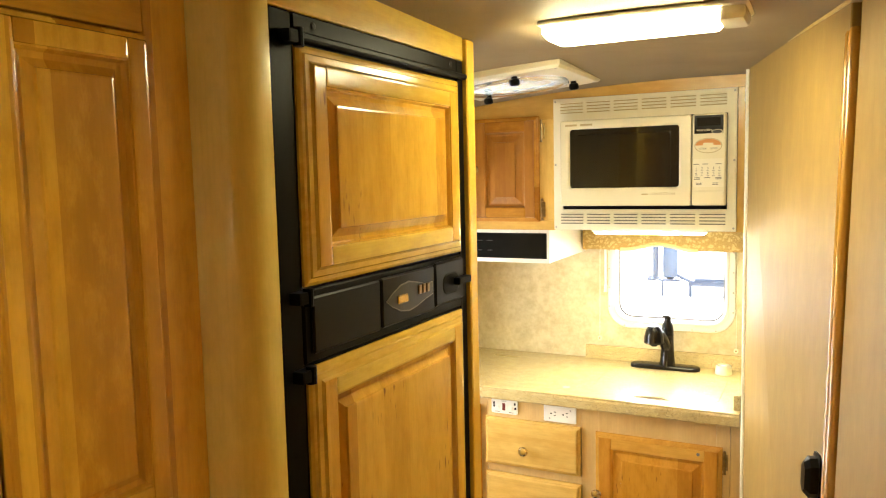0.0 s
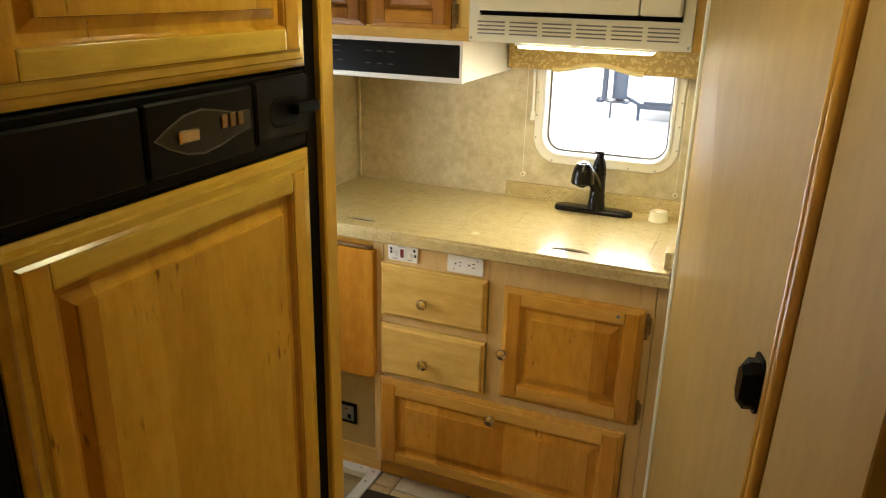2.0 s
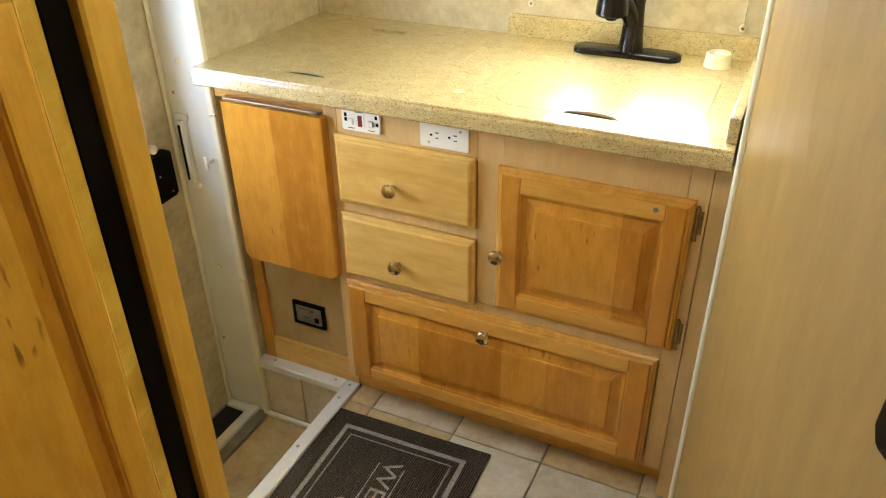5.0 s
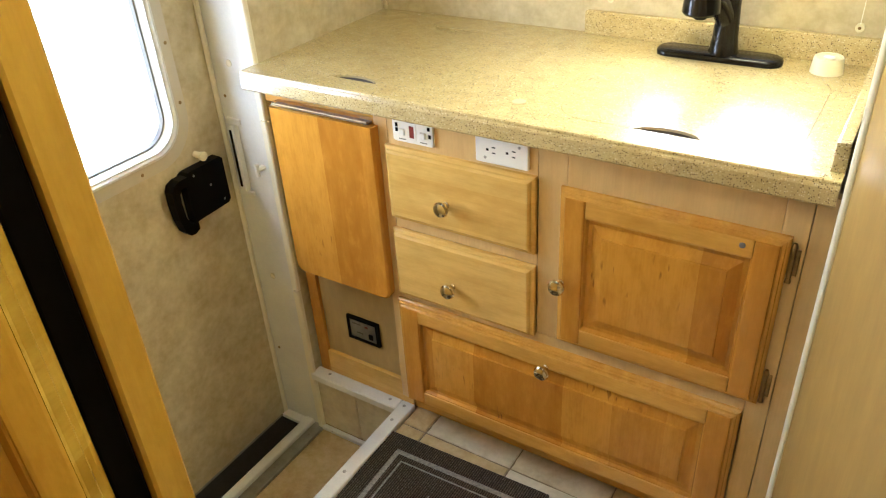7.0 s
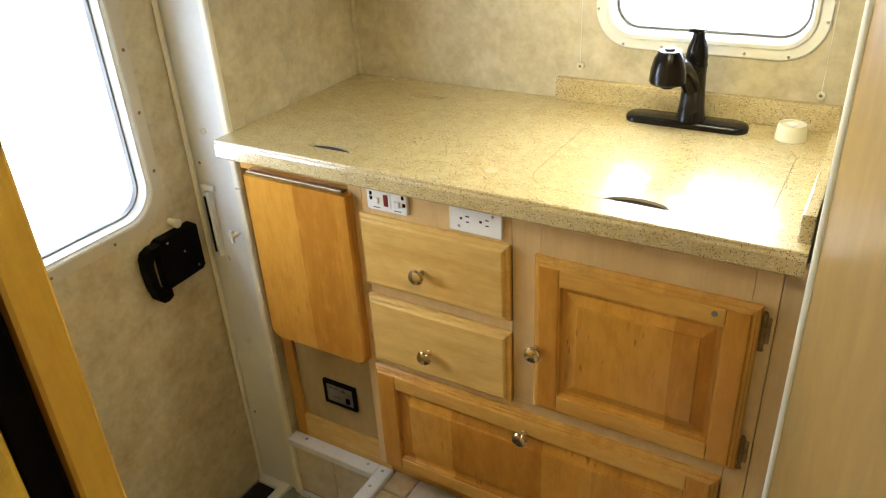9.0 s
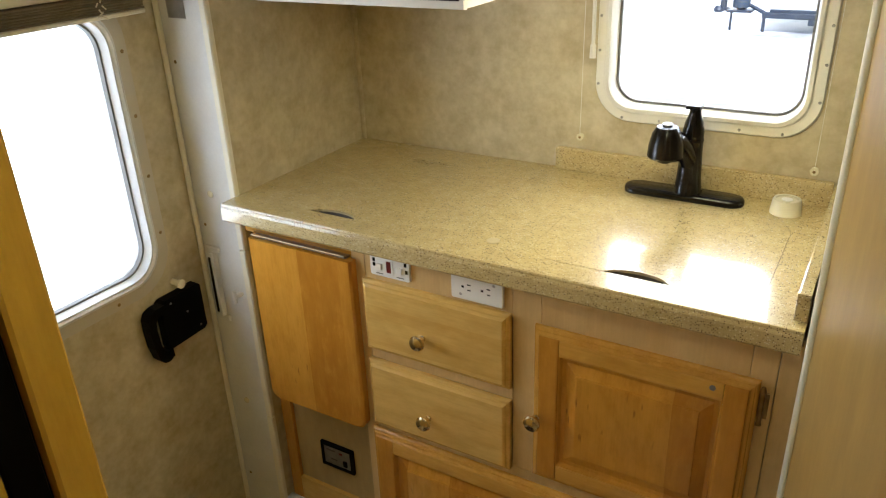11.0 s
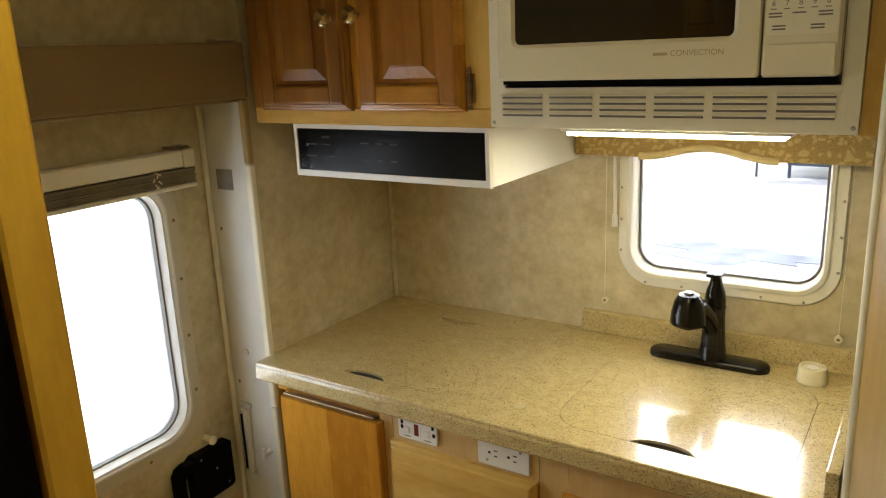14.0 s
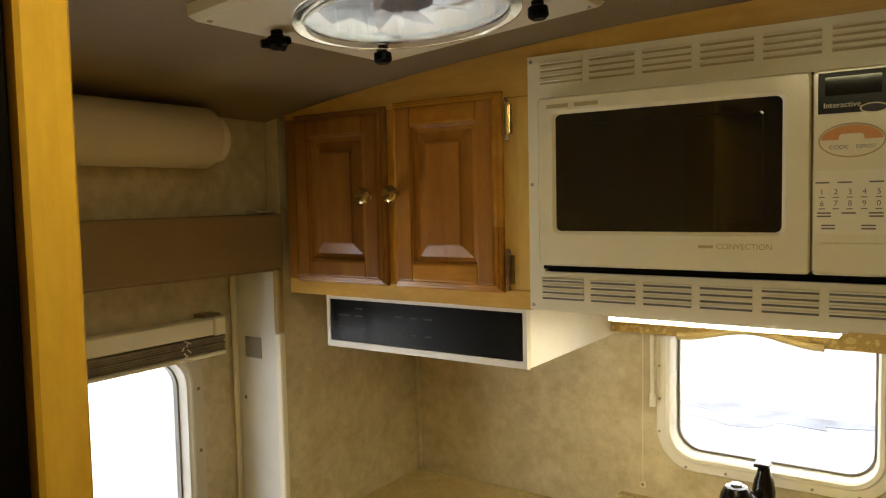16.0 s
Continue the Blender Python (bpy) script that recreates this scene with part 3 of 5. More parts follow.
def build_door_blind():
    blind = thing("window_blind", (DOOR_X, 2.15, 1.24), "raised pleated blind with a cream head rail above the door window", "blind")
    part("head_rail", box(DOOR_X + 0.010, DOOR_X + 0.046, 1.80, 2.402, 1.303, 1.338, 0.003), "cream_trim", blind)
    part("rail_end", box(DOOR_X + 0.009, DOOR_X + 0.048, 2.4025, 2.432, 1.301, 1.340, 0.003), "cream", blind)
    part("bracket", box(DOOR_X + 0.004, DOOR_X + 0.04, 2.385, 2.425, 1.3405, 1.346, 0.001), "old_brass", blind)
    for k in range(7):
        z = 1.3 - 0.0046 * k
        part("pleat", box(DOOR_X + 0.012 + 0.002 * (k % 2), DOOR_X + 0.046 - 0.002 * (k % 3), 1.80, 2.430 + 0.001 * (k % 2), z - 0.0041, z, 0.001), "slat", blind)
    part("bottom_rail", box(DOOR_X + 0.012, DOOR_X + 0.046, 1.80, 2.431, 1.2595, 1.2675, 0.002), "cream_trim", blind)
    cord = bmesh.new()
    for k in range(7):
        rod((DOOR_X + 0.050, 2.325 + 0.008 * (k % 2), 1.303 - 0.006 * k), (DOOR_X + 0.050, 2.340 - 0.010 * (k % 3), 1.296 - 0.006 * k), 0.0016, 6, None, cord)
    part("cord_bundle", cord, "cream", blind)


build_step_well()
build_door()
build_door_blind()

header = thing("door_header", (-0.96, 2.1, 1.437), "tan padded valance box above the entry door", "valance", "", "structure")
part("header_box", box(-1.0, -0.952, 1.66, 2.494, 1.437, 1.548, 0.006, 2), "header", header)
part("header_soffit", box(-1.001, -0.975, 1.66, 2.4945, 1.430, 1.4365, 0.002), "header", header)
part("pad", box(-0.999, -0.97, 2.44, 2.493, 1.549, 1.556, 0.002), "paper", header)
roller = thing("shade_roller", (-0.945, 2.0, 1.69), "cream roller tube mounted on the wall over the door", "roller")
part("tube", lathe([(0.052, 0), (0.055, 0.004), (0.055, 0.618), (0.052, 0.623)], (-0.943, 1.68, 1.690), "y", 28), "tube", roller, "", True)
part("end_cap", lathe([(0.040, 0.0), (0.042, 0.003), (0.042, 0.022), (0.036, 0.026)], (-0.943, 2.304, 1.688), "y", 24), "cream", roller, "", True)
part("wall_bracket", box(-0.999, -0.985, 1.70, 2.30, 1.655, 1.73, 0.002), "cream", roller)

# ---- cabinet parts ----


def raised_door(parent, u0, u1, v0, v1, front, facing, frame_v, frame_h, panel, stile=0.05, rail=None, thick=0.019, name="door", ogee=0.013, slope=0.020):
    """A framed door with a raised field. facing: "-y" (u is x) or "x" (u is y); front: the depth of its front face."""
    rail = rail or stile
    s = -1 if facing[0] == "-" else 1  # outward
    plane = facing[-1]
    back = front - s * thick

    def slab(a, b, c, d):
        if plane == "y":
            return box(a, b, min(front, back), max(front, back), c, d, 0.004, 2)
        return box(min(front, back), max(front, back), a, b, c, d, 0.004, 2)

    door = part(name, loops([(rect(u0 + stile - 0.004, u1 - stile + 0.004, v0 + rail - 0.004, v1 - rail + 0.004, i), d) for i, d in (
        (0.0, back + s * 0.001), (0.0, front - s * 0.002), (0.006, front - s * 0.0035), (0.009, front - s * 0.010), (0.016, front - s * 0.011), (0.016 + slope, front - s * 0.005), (0.017 + slope, front - s * 0.0015), (0.020 + slope, front - s * 0.001))], plane), panel, parent)
    if ogee:
        steps = [(0.0, back), (0.0, front - s * 0.012), (ogee * 0.2, front - s * 0.009), (ogee * 0.42, front - s * 0.008), (ogee * 0.5, front - s * 0.005), (ogee * 0.85, front - s * 0.004), (ogee, front - s * 0.001), (ogee, back)]
        part("edge_moulding", loops([(rect(u0, u1, v0, v1, i), d) for i, d in steps], plane, None, True), {"honey_v": "edge_v", "stile_v": "edge_v"}.get(frame_v, frame_h), door)
        u0, u1, v0, v1, stile, rail = u0 + ogee, u1 - ogee, v0 + ogee, v1 - ogee, stile - ogee, rail - ogee
    part("stile", slab(u0, u0 + stile, v0, v1), frame_v, door)
    part("stile", slab(u1 - stile, u1, v0, v1), frame_v, door)
    part("rail", slab(u0 + stile + 0.0003, u1 - stile - 0.0003, v0, v0 + rail), frame_h, door)
    part("rail", slab(u0 + stile + 0.0003, u1 - stile - 0.0003, v1 - rail, v1), frame_h, door)
    return door


def drawer_front(parent, u0, u1, v0, v1, front, material, thick=0.019):
    return part("drawer_front", loops([(rect(u0, u1, v0, v1, i), front + d) for i, d in ((0, thick), (0, 0.010), (0.002, 0.0085), (0.0065, 0.0075), (0.008, 0.003), (0.012, 0.0))], "y"), material, parent)


KNOB = [(0.006, 0), (0.0065, 0.002), (0.0045, 0.005), (0.0045, 0.011), (0.010, 0.014), (0.0155, 0.019), (0.0165, 0.023), (0.014, 0.027), (0.008, 0.0295), (0.002, 0.030)]


def knob(parent, at, axis="-y", material="brass"):
    part("knob", lathe(KNOB, at, axis, 20), material, parent, "round brass knob", True)


def hinge(parent, at, material="old_brass"):
    bm = box(at[0] - 0.006, at[0] + 0.010, at[1] - 0.003, at[1], at[2] - 0.024, at[2] + 0.024, 0.001)
    rod((at[0], at[1] - 0.005, at[2] - 0.026), (at[0], at[1] - 0.005, at[2] + 0.026), 0.004, 10, None, bm)
    for dz in (-0.031, 0.031):
        rod((at[0], at[1] - 0.005, at[2] + dz - 0.004), (at[0], at[1] - 0.005, at[2] + dz + 0.004), 0.0052, 10, 0.003, bm)
    part("hinge", bm, material, parent, "small aged brass hinge")


# ---- base cabinet ----


def build_base_cabinet():
    cab = thing("base_cabinet", (-0.4, 2.7, 0.0), "maple kitchen base cabinet with two drawers and raised-panel fronts", "cabinet")
    front = 2.457
    part("body", box(-0.957, 0.168, 2.545, 2.93, 0.005, 0.60, 0.0), "panel_pale", cab)
    part("toe_kick", box(-0.655, 0.168, 2.528, 2.545, 0.004, 0.085, 0), "honey_h", cab)
    # face frame members
    for n, a in (("stile", (-0.650, -0.618, 0.085, 0.83)), ("stile", (-0.293, -0.238, 0.4155, 0.83)), ("stile", (0.112, 0.150, 0.085, 0.83)), ("filler", (0.1512, 0.181, 0.006, 0.83)),
                 ("rail", (-0.617, -0.2935, 0.755, 0.83)), ("rail", (-0.2375, 0.1115, 0.745, 0.83)), ("rail", (-0.617, 0.1115, 0.375, 0.415)), ("rail", (-0.617, -0.2935, 0.575, 0.60)), ("rail", (-0.617, 0.1115, 0.085, 0.115))):
        part(n, box(a[0], a[1], FACE, FACE + 0.02, a[2], a[3], 0.0008), "frame_v", cab)
    part("side_panel", box(-0.652, -0.634, FACE + 0.02, 2.545, 0.085, 0.83, 0), "honey_v", cab)
    # recessed section below the folding leaf
    part("recess_stile", box(-0.957, -0.925, 2.520, 2.545, 0.012, 0.83, 0.001), "honey_v", cab)
    part("recess_rail", box(-0.9245, -0.6535, 2.520, 2.545, 0.012, 0.085, 0.001), "pale_h", cab)
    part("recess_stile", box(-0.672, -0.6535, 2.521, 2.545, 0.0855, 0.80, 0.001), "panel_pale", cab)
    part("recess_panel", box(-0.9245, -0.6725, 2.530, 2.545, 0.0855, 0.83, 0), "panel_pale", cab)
    part("recess_top_rail", box(-0.957, -0.6535, 2.495, 2.5195, 0.79, 0.829, 0.001), "honey_h", cab)
    one = drawer_front(cab, -0.622, -0.295, 0.602, 0.763, front, "pale_h")
    knob(one, (-0.478, front, 0.668))
    two = drawer_front(cab, -0.622, -0.295, 0.409, 0.574, front, "pale_h")
    knob(two, (-0.474, front, 0.478))
    door = raised_door(cab, -0.247, 0.130, 0.420, 0.756, front, "-y", "stile_v", "honey_h", "drop_v", 0.050, 0.047)
    knob(door, (-0.236, front, 0.566))
    hinge(door, (0.135, FACE, 0.712))
    hinge(door, (0.135, FACE, 0.463))
    part("door_bumper", lathe([(0.005, 0), (0.005, 0.0012), (0.003, 0.0018)], (0.063, front, 0.731), "-y", 12), "grey_ink", door)
    low = raised_door(cab, -0.628, 0.110, 0.092, 0.392, front, "-y", "stile_v", "honey_h", "drop_v", 0.055, 0.048, name="drop_front")
    knob(low, (-0.262, front, 0.350))
    return cab


def build_leaf():
    leaf = thing("folding_leaf", (-0.77, 2.47, 0.39), "hinged maple worktop extension hanging folded down", "folding table")
    outline = rounded(-0.912, -0.640, 0.385, 0.797, 0.022, 5)
    flat = [(u, v if v < 0.6 else 0.797) if abs(v - 0.785) < 0.03 else (u, v) for u, v in outline]
    bm = loops([(flat, 2.478), (flat, 2.458), ([(u + (0.004 if u < -0.77 else -0.004), v + (0.004 if v < 0.6 else 0)) for u, v in flat], 2.454)], "y")
    part("board", bm, "drop_v", leaf)
    bm = rod((-0.905, 2.462, 0.803), (-0.655, 2.462, 0.803), 0.0032, 10)
    box(-0.905, -0.655, 2.462, 2.478, 0.7985, 0.802, 0, 1, bm)
    part("piano_hinge", bm, "old_brass", leaf, "long aged brass piano hinge")
    part("cleat", box(-0.92, -0.645, 2.4785, 2.4948, 0.72, 0.80, 0.002), "honey_h", leaf)


def build_outlets():
    gfi = thing("appliance_socket_panel", (-0.553, FACE, 0.776), "white control plate with a red window and small switches", "switch plate")
    y = FACE - 0.006
    part("plate", loops([(rounded(-0.600, -0.508, 0.776, 0.823, 0.005, 3), FACE), (rounded(-0.600, -0.508, 0.776, 0.823, 0.005, 3), y + 0.001), (rounded(-0.599, -0.509, 0.777, 0.822, 0.004, 3), y)], "y"), "white", gfi)
    part("red_window", box(-0.561, -0.550, y - 0.0015, y + 0.001, 0.787, 0.812, 0.001), "red", gfi)
    part("window_rim", loops([(rect(-0.565, -0.546, 0.783, 0.816), y - 0.0012), (rect(-0.561, -0.550, 0.787, 0.812), y - 0.0012), (rect(-0.561, -0.550, 0.787, 0.812), y + 0.0005), (rect(-0.565, -0.546, 0.783, 0.816), y + 0.0005)], "y", None, True), "white", gfi)
    for x in (-0.578, -0.530):
        part("switch", box(x - 0.007, x + 0.007, y - 0.004, y + 0.001, 0.790, 0.804, 0.002), "white", gfi)
        part("label_bar", box(x - 0.008, x + 0.008, y - 0.0004, y + 0.0004, 0.781, 0.783, 0), "grey_ink", gfi)
    part("label_bar", box(-0.566, -0.548, y - 0.0004, y + 0.0004, 0.8178, 0.8195, 0), "grey_ink", gfi)
    for x, z in ((-0.590, 0.810), (-0.590, 0.800), (-0.517, 0.812), (-0.515, 0.797)):
        part("mark", box(x - 0.003, x + 0.003, y - 0.0004, y + 0.0004, z - 0.004, z + 0.004, 0), "black", gfi)
    out = thing("double_socket", (-0.363, FACE, 0.770), "white double power socket plate under the worktop edge", "socket")
    part("plate", loops([(rounded(-0.417, -0.310, 0.770, 0.825, 0.003, 3), FACE), (rounded(-0.417, -0.310, 0.770, 0.825, 0.003, 3), y + 0.0015), (rounded(-0.4155, -0.3115, 0.7715, 0.8235, 0.003, 3), y)], "y"), "white", out)
    for cx in (-0.385, -0.345):
        for dx, dz, w, h in ((0.006, 0.0055, 0.0075, 0.0022), (0.006, -0.0055, 0.0065, 0.0022), (-0.007, 0, 0.005, 0.0045)):
            part("slot", box(cx + dx - w / 2, cx + dx + w / 2, y - 0.0004, y + 0.0006, 0.797 + dz - h / 2, 0.797 + dz + h / 2, 0), "black", out)
    screw((-0.397, y, 0.781), "-y", out, 0.003)
    screw((-0.328, y, 0.812), "-y", out, 0.003)
    vent = thing("detector_panel", (-0.8, 2.53, 0.158), "small grey gas alarm in a black frame", "gas alarm")
    part("rim", loops([(rect(-0.843, -0.745, 0.160, 0.232), 2.5295), (rect(-0.843, -0.745, 0.160, 0.232), 2.522), (rect(-0.834, -0.754, 0.169, 0.223), 2.522), (rect(-0.834, -0.754, 0.169, 0.223), 2.5295)], "y", None, True), "black", vent)
    part("face", box(-0.834, -0.754, 2.5235, 2.5293, 0.169, 0.223, 0), "alu", vent)
    part("button", box(-0.776, -0.764, 2.5195, 2.524, 0.177, 0.193, 0.001), "black", vent)
    part("test_light", box(-0.788, -0.778, 2.522, 2.524, 0.207, 0.213, 0.001), "red", vent)
    for x0, x1, z in ((-0.826, -0.80, 0.212), (-0.815, -0.795, 0.186)):
        part("label_bar", box(x0, x1, 2.5229, 2.5238, z - 0.002, z + 0.002, 0), "grey_ink", vent)


# ---- worktop ----
SINK_LID, STOVE_LID = (-0.288, 0.108, 2.503, 2.850, 0.062), (-0.845, -0.432, 2.500, 2.872, 0.035)


def lid_outline(a, grow, notches):
    """A lid's outline with a finger notch cut from its front, or front and back, edge."""
    u0, u1, v0, v1, r = a
    pts = []
    for u, v in rounded(u0 - grow, u1 + grow, v0 - grow, v1 + grow, r + grow, 6):
        pts.append((u, v))
    out = []
    for k, p in enumerate(pts):
        out.append(p)
        q = pts[(k + 1) % len(pts)]
        for c, edge in notches:
            if abs(p[1] - q[1]) < 1e-6 and abs(p[1] - (v0 if edge < 0 else v1)) < 0.01 and abs(p[0] - q[0]) > 0.1:
                way = 1 if q[0] > p[0] else -1
                for j in range(9):
                    s = -1 + j / 4
                    out.append((c + way * s * 0.055, p[1] - edge * 0.022 * math.sqrt(max(0, 1 - s * s)) ** 1.2))
    return out


def build_worktop():
    top = thing("worktop", (-0.4, 2.7, 0.83), "speckled beige solid-surface worktop with a rounded front edge", "worktop")
    bm = bmesh.new()
    x0, x1, y0, y1 = XL + 0.001, 0.176, 2.443, 2.945
    edge = [(x0, y0), (x1, y0), (x1, YB - 0.001), (x0, YB - 0.001)]
    holes = [rounded(a[0] - g, a[1] + g, a[2] - g, a[3] + g, a[4] + g, 6) for a, g in ((SINK_LID, 0.0009), (STOVE_LID, 0.0007))]
    y_in = y0 + 0.006
    outer = [(x0, y_in), (x1, y_in), (x1, YB - 0.001), (x0, YB - 0.001)]
    rings = []
    edges = []
    for pts in [outer] + holes:
        ring = [bm.verts.new((u, v, ZC)) for u, v in pts]
        rings.append(ring)
        edges += [bm.edges.new((ring[k], ring[(k + 1) % len(ring)])) for k in range(len(ring))]
    bmesh.ops.triangle_fill(bm, use_beauty=True, edges=edges)
    for ring in rings[1:]:
        low = [bm.verts.new((v.co.x, v.co.y, ZC - 0.014)) for v in ring]
        for k in range(len(ring)):
            j = (k + 1) % len(ring)
            bm.faces.new((ring[k], ring[j], low[j], low[k]))
    # front edge profile
    prof = [(y_in, ZC), (y0 + 0.004, ZC - 0.0008), (y0 + 0.0028, ZC - 0.003), (y0 + 0.0028, ZC - 0.006), (y0 + 0.001, ZC - 0.009), (y0, ZC - 0.012), (y0, ZC - 0.036), (y0 + 0.003, ZC - 0.040), (YB - 0.002, ZC - 0.040)]
    for (ya, za), (yb, zb) in zip(prof, prof[1:]):
        bm.faces.new([bm.verts.new(c) for c in ((x0, ya, za), (x1, ya, za), (x1, yb, zb), (x0, yb, zb))])
    bm.faces.new([bm.verts.new((x1, a, b)) for a, b in prof])
    bm.faces.new([bm.verts.new((x0, a, b)) for a, b in prof])
    bmesh.ops.remove_doubles(bm, verts=bm.verts[:], dist=1e-5)
    part("slab", tidy(bm), "stone", top)
    part("upstand", box(-0.414, 0.156, 2.946, YB - 0.0005, ZC + 0.0004, ZC + 0.050, 0.003, 2), "stone", top)
    part("side_upstand", box(0.157, 0.176, 2.474, YB - 0.0005, ZC + 0.0004, ZC + 0.045, 0.003, 2), "stone", top)
    part("sealed_plug", lathe([(0.0125, 0), (0.0125, 0.0006), (0.011, 0.001)], (-0.36, 2.530, ZC), "z", 20), "notch", top, "small round tan filler plug")
    for a, notches, name, label in ((SINK_LID, [(-0.086, -1)], "sink_lid", "matching stone lid set flush over the sink"), (STOVE_LID, [(-0.709, -1), (-0.702, 1)], "stove_lid", "matching stone lid set flush over the hob")):
        lid = tagged(new(name), label, "lid")
        lid.location = ((a[0] + a[1]) / 2, (a[2] + a[3]) / 2, ZC - 0.013)
        pts = lid_outline(a, 0.0, notches)
        bm = bmesh.new()
        ring = [bm.verts.new((u, v, ZC)) for u, v in pts]
        low = [bm.verts.new((u, v, ZC - 0.012)) for u, v in pts]
        edges = [bm.edges.new((ring[k], ring[(k + 1) % len(ring)])) for k in range(len(ring))]
        bmesh.ops.triangle_fill(bm, use_beauty=True, edges=edges)
        for k in range(len(ring)):
            j = (k + 1) % len(ring)
            bm.faces.new((ring[k], ring[j], low[j], low[k]))
        part("lid_board", tidy(bm), "stone", lid)
        for c, side in notches:
            edge = a[2] if side < 0 else a[3]
            # tan upper wall, then a dark strip that imitates shade below it
            for name, levels, material, note in (("finger_notch", ((1.0, 0.0), (0.985, 0.002), (0.96, 0.0045)), "notch", ""), ("notch_gap", ((0.96, 0.0045), (0.88, 0.0105), (0.0, 0.0135)), "notch_shade", "dark strip coloured as the shade inside the finger notch")):
                lip = bmesh.new()
                rows = []
                for j in range(13):
                    q = -1 + j / 6
                    dip = -side * 0.022 * math.sqrt(max(0, 1 - q * q)) ** 1.2
                    rows.append([lip.verts.new((c + q * 0.055, edge + dip * k, ZC - z)) for k, z in levels])
                for p, q in zip(rows, rows[1:]):
                    for j in range(2):
                        lip.faces.new((p[j], p[j + 1], q[j + 1], q[j]))
                part(name, tidy(lip), material, lid, note, True)
    bowl = bmesh.new()
    for a in (SINK_LID, STOVE_LID):
        o = rounded(a[0] - 0.004, a[1] + 0.004, a[2] - 0.004, a[3] + 0.004, a[4], 5)
        i = rounded(a[0] + 0.03, a[1] - 0.03, a[2] + 0.02, a[3] - 0.03, 0.035, 5)
        at = [[bowl.verts.new((u, v, z)) for u, v in pts] for pts, z in ((o, ZC - 0.0145), (i, ZC - 0.12))]
        for k in range(len(at[0])):
            j = (k + 1) % len(at[0])
            bowl.faces.new((at[0][k], at[0][j], at[1][j], at[1][k]))
        bowl.faces.new(at[1])
    part("basin", tidy(bowl), "black_satin", top, "dark basin under the lids")


def build_faucet():
    tap = thing("faucet", (-0.102, 2.892, ZC), "black single-lever kitchen faucet with pull-out spout", "faucet")
    cx, cy = -0.104, 2.895
    out = rounded(-0.232, 0.008, cy - 0.029, cy + 0.027, 0.027, 8)

    def shrink(k):
        return [((u + 0.112) * k - 0.112 if False else -0.112 + (u + 0.112) * (1 - (1 - k) * 0.25), cy + (v - cy) * k) for u, v in out]

    part("deck_plate", loops([(out, ZC), (out, ZC + 0.008), (shrink(0.92), ZC + 0.012), (shrink(0.75), ZC + 0.0145)], "z"), "tap_black", tap, "", True)
    part("column", lathe([(0.030, 0.0), (0.027, 0.006), (0.024, 0.03), (0.021, 0.09), (0.021, 0.105), (0.022, 0.108), (0.022, 0.110), (0.021, 0.113)], (cx, cy, ZC + 0.012), "z", 24), "tap_black", tap, "", True)
    lever = part("lever", lathe([(0.0205, 0.0), (0.021, 0.012), (0.018, 0.030), (0.0125, 0.045), (0.011, 0.055), (0.013, 0.062), (0.013, 0.064)], (cx, cy, ZC + 0.1255), "z", 20), "tap_black", tap, "", True)
    part("lever_tip", box(cx - 0.015, cx + 0.013, cy - 0.022, cy + 0.012, ZC + 0.186, ZC + 0.193, 0.003, 2), "tap_black", lever)
    # spout that leaves the column towards the room, with a fat head bent down
    bm = bmesh.new()
    path = [(0.0, 0.055, 0.019), (0.012, 0.075, 0.0195), (0.03, 0.098, 0.020), (0.052, 0.116, 0.021), (0.076, 0.126, 0.022), (0.10, 0.124, 0.022)]
    way = Vector((-0.36, -0.93, 0))
    rings = []
    for k, (d, z, r) in enumerate(path):
        c = Vector((cx, cy, ZC + 0.012 + z)) + way * d
        nxt, prv = path[min(k + 1, len(path) - 1)], path[max(k - 1, 0)]
        t = (way * (nxt[0] - prv[0]) + Vector((0, 0, nxt[1] - prv[1]))).normalized()
        side = Vector((-way.y, way.x, 0))
        up = t.cross(side)
        rings.append([bm.verts.new(c + side * r * math.cos(a) + up * r * math.sin(a)) for a in (2 * math.pi * j / 16 for j in range(16))])
    for one, two in zip(rings, rings[1:]):
        for j in range(16):
            bm.faces.new((one[j], one[(j + 1) % 16], two[(j + 1) % 16], two[j]))
    bm.faces.new(rings[0])
    bm.faces.new(rings[-1])
    part("spout", tidy(bm), "tap_black", tap, "", True)
    h = Vector((cx, cy, ZC + 0.138)) + way * 0.086
    head = part("spray_head", lathe([(0.008, 0.030), (0.020, 0.027), (0.0275, 0.014), (0.0325, -0.008), (0.034, -0.030), (0.031, -0.034)], h, "z", 20), "tap_black", tap, "", True)
    part("button", lathe([(0.010, 0), (0.010, 0.002), (0.007, 0.003)], h + Vector((0, 0, 0.0305)), "z", 16), "alu", head)
    part("aerator", lathe([(0.022, 0), (0.022, -0.003), (0.016, -0.004)], h + Vector((0, 0, -0.034)), "z", 20), "black", head)
    part("nozzle", lathe([(0.011, 0), (0.011, -0.005)], h + Vector((0, 0, -0.038)), "z", 16), "black", head)


build_base_cabinet()
build_leaf()
build_outlets()
build_worktop()
build_faucet()
cap = thing("bottle_cap", (0.084, 2.892, ZC), "small cream plastic cap lying on the worktop", "cap")
part("shell", lathe([(0.029, 0), (0.0285, 0.004), (0.026, 0.026), (0.0245, 0.029), (0.020, 0.029), (0.019, 0.026), (0.004, 0.0265)], (0.084, 2.892, ZC), "z", 28), "cream", cap, "", True)
part("disc", lathe([(0.010, 0), (0.010, 0.0015), (0.008, 0.002)], (0.084, 2.892, ZC + 0.0262), "z", 16), "white", cap)

# ---- rear window, valance, cords ----


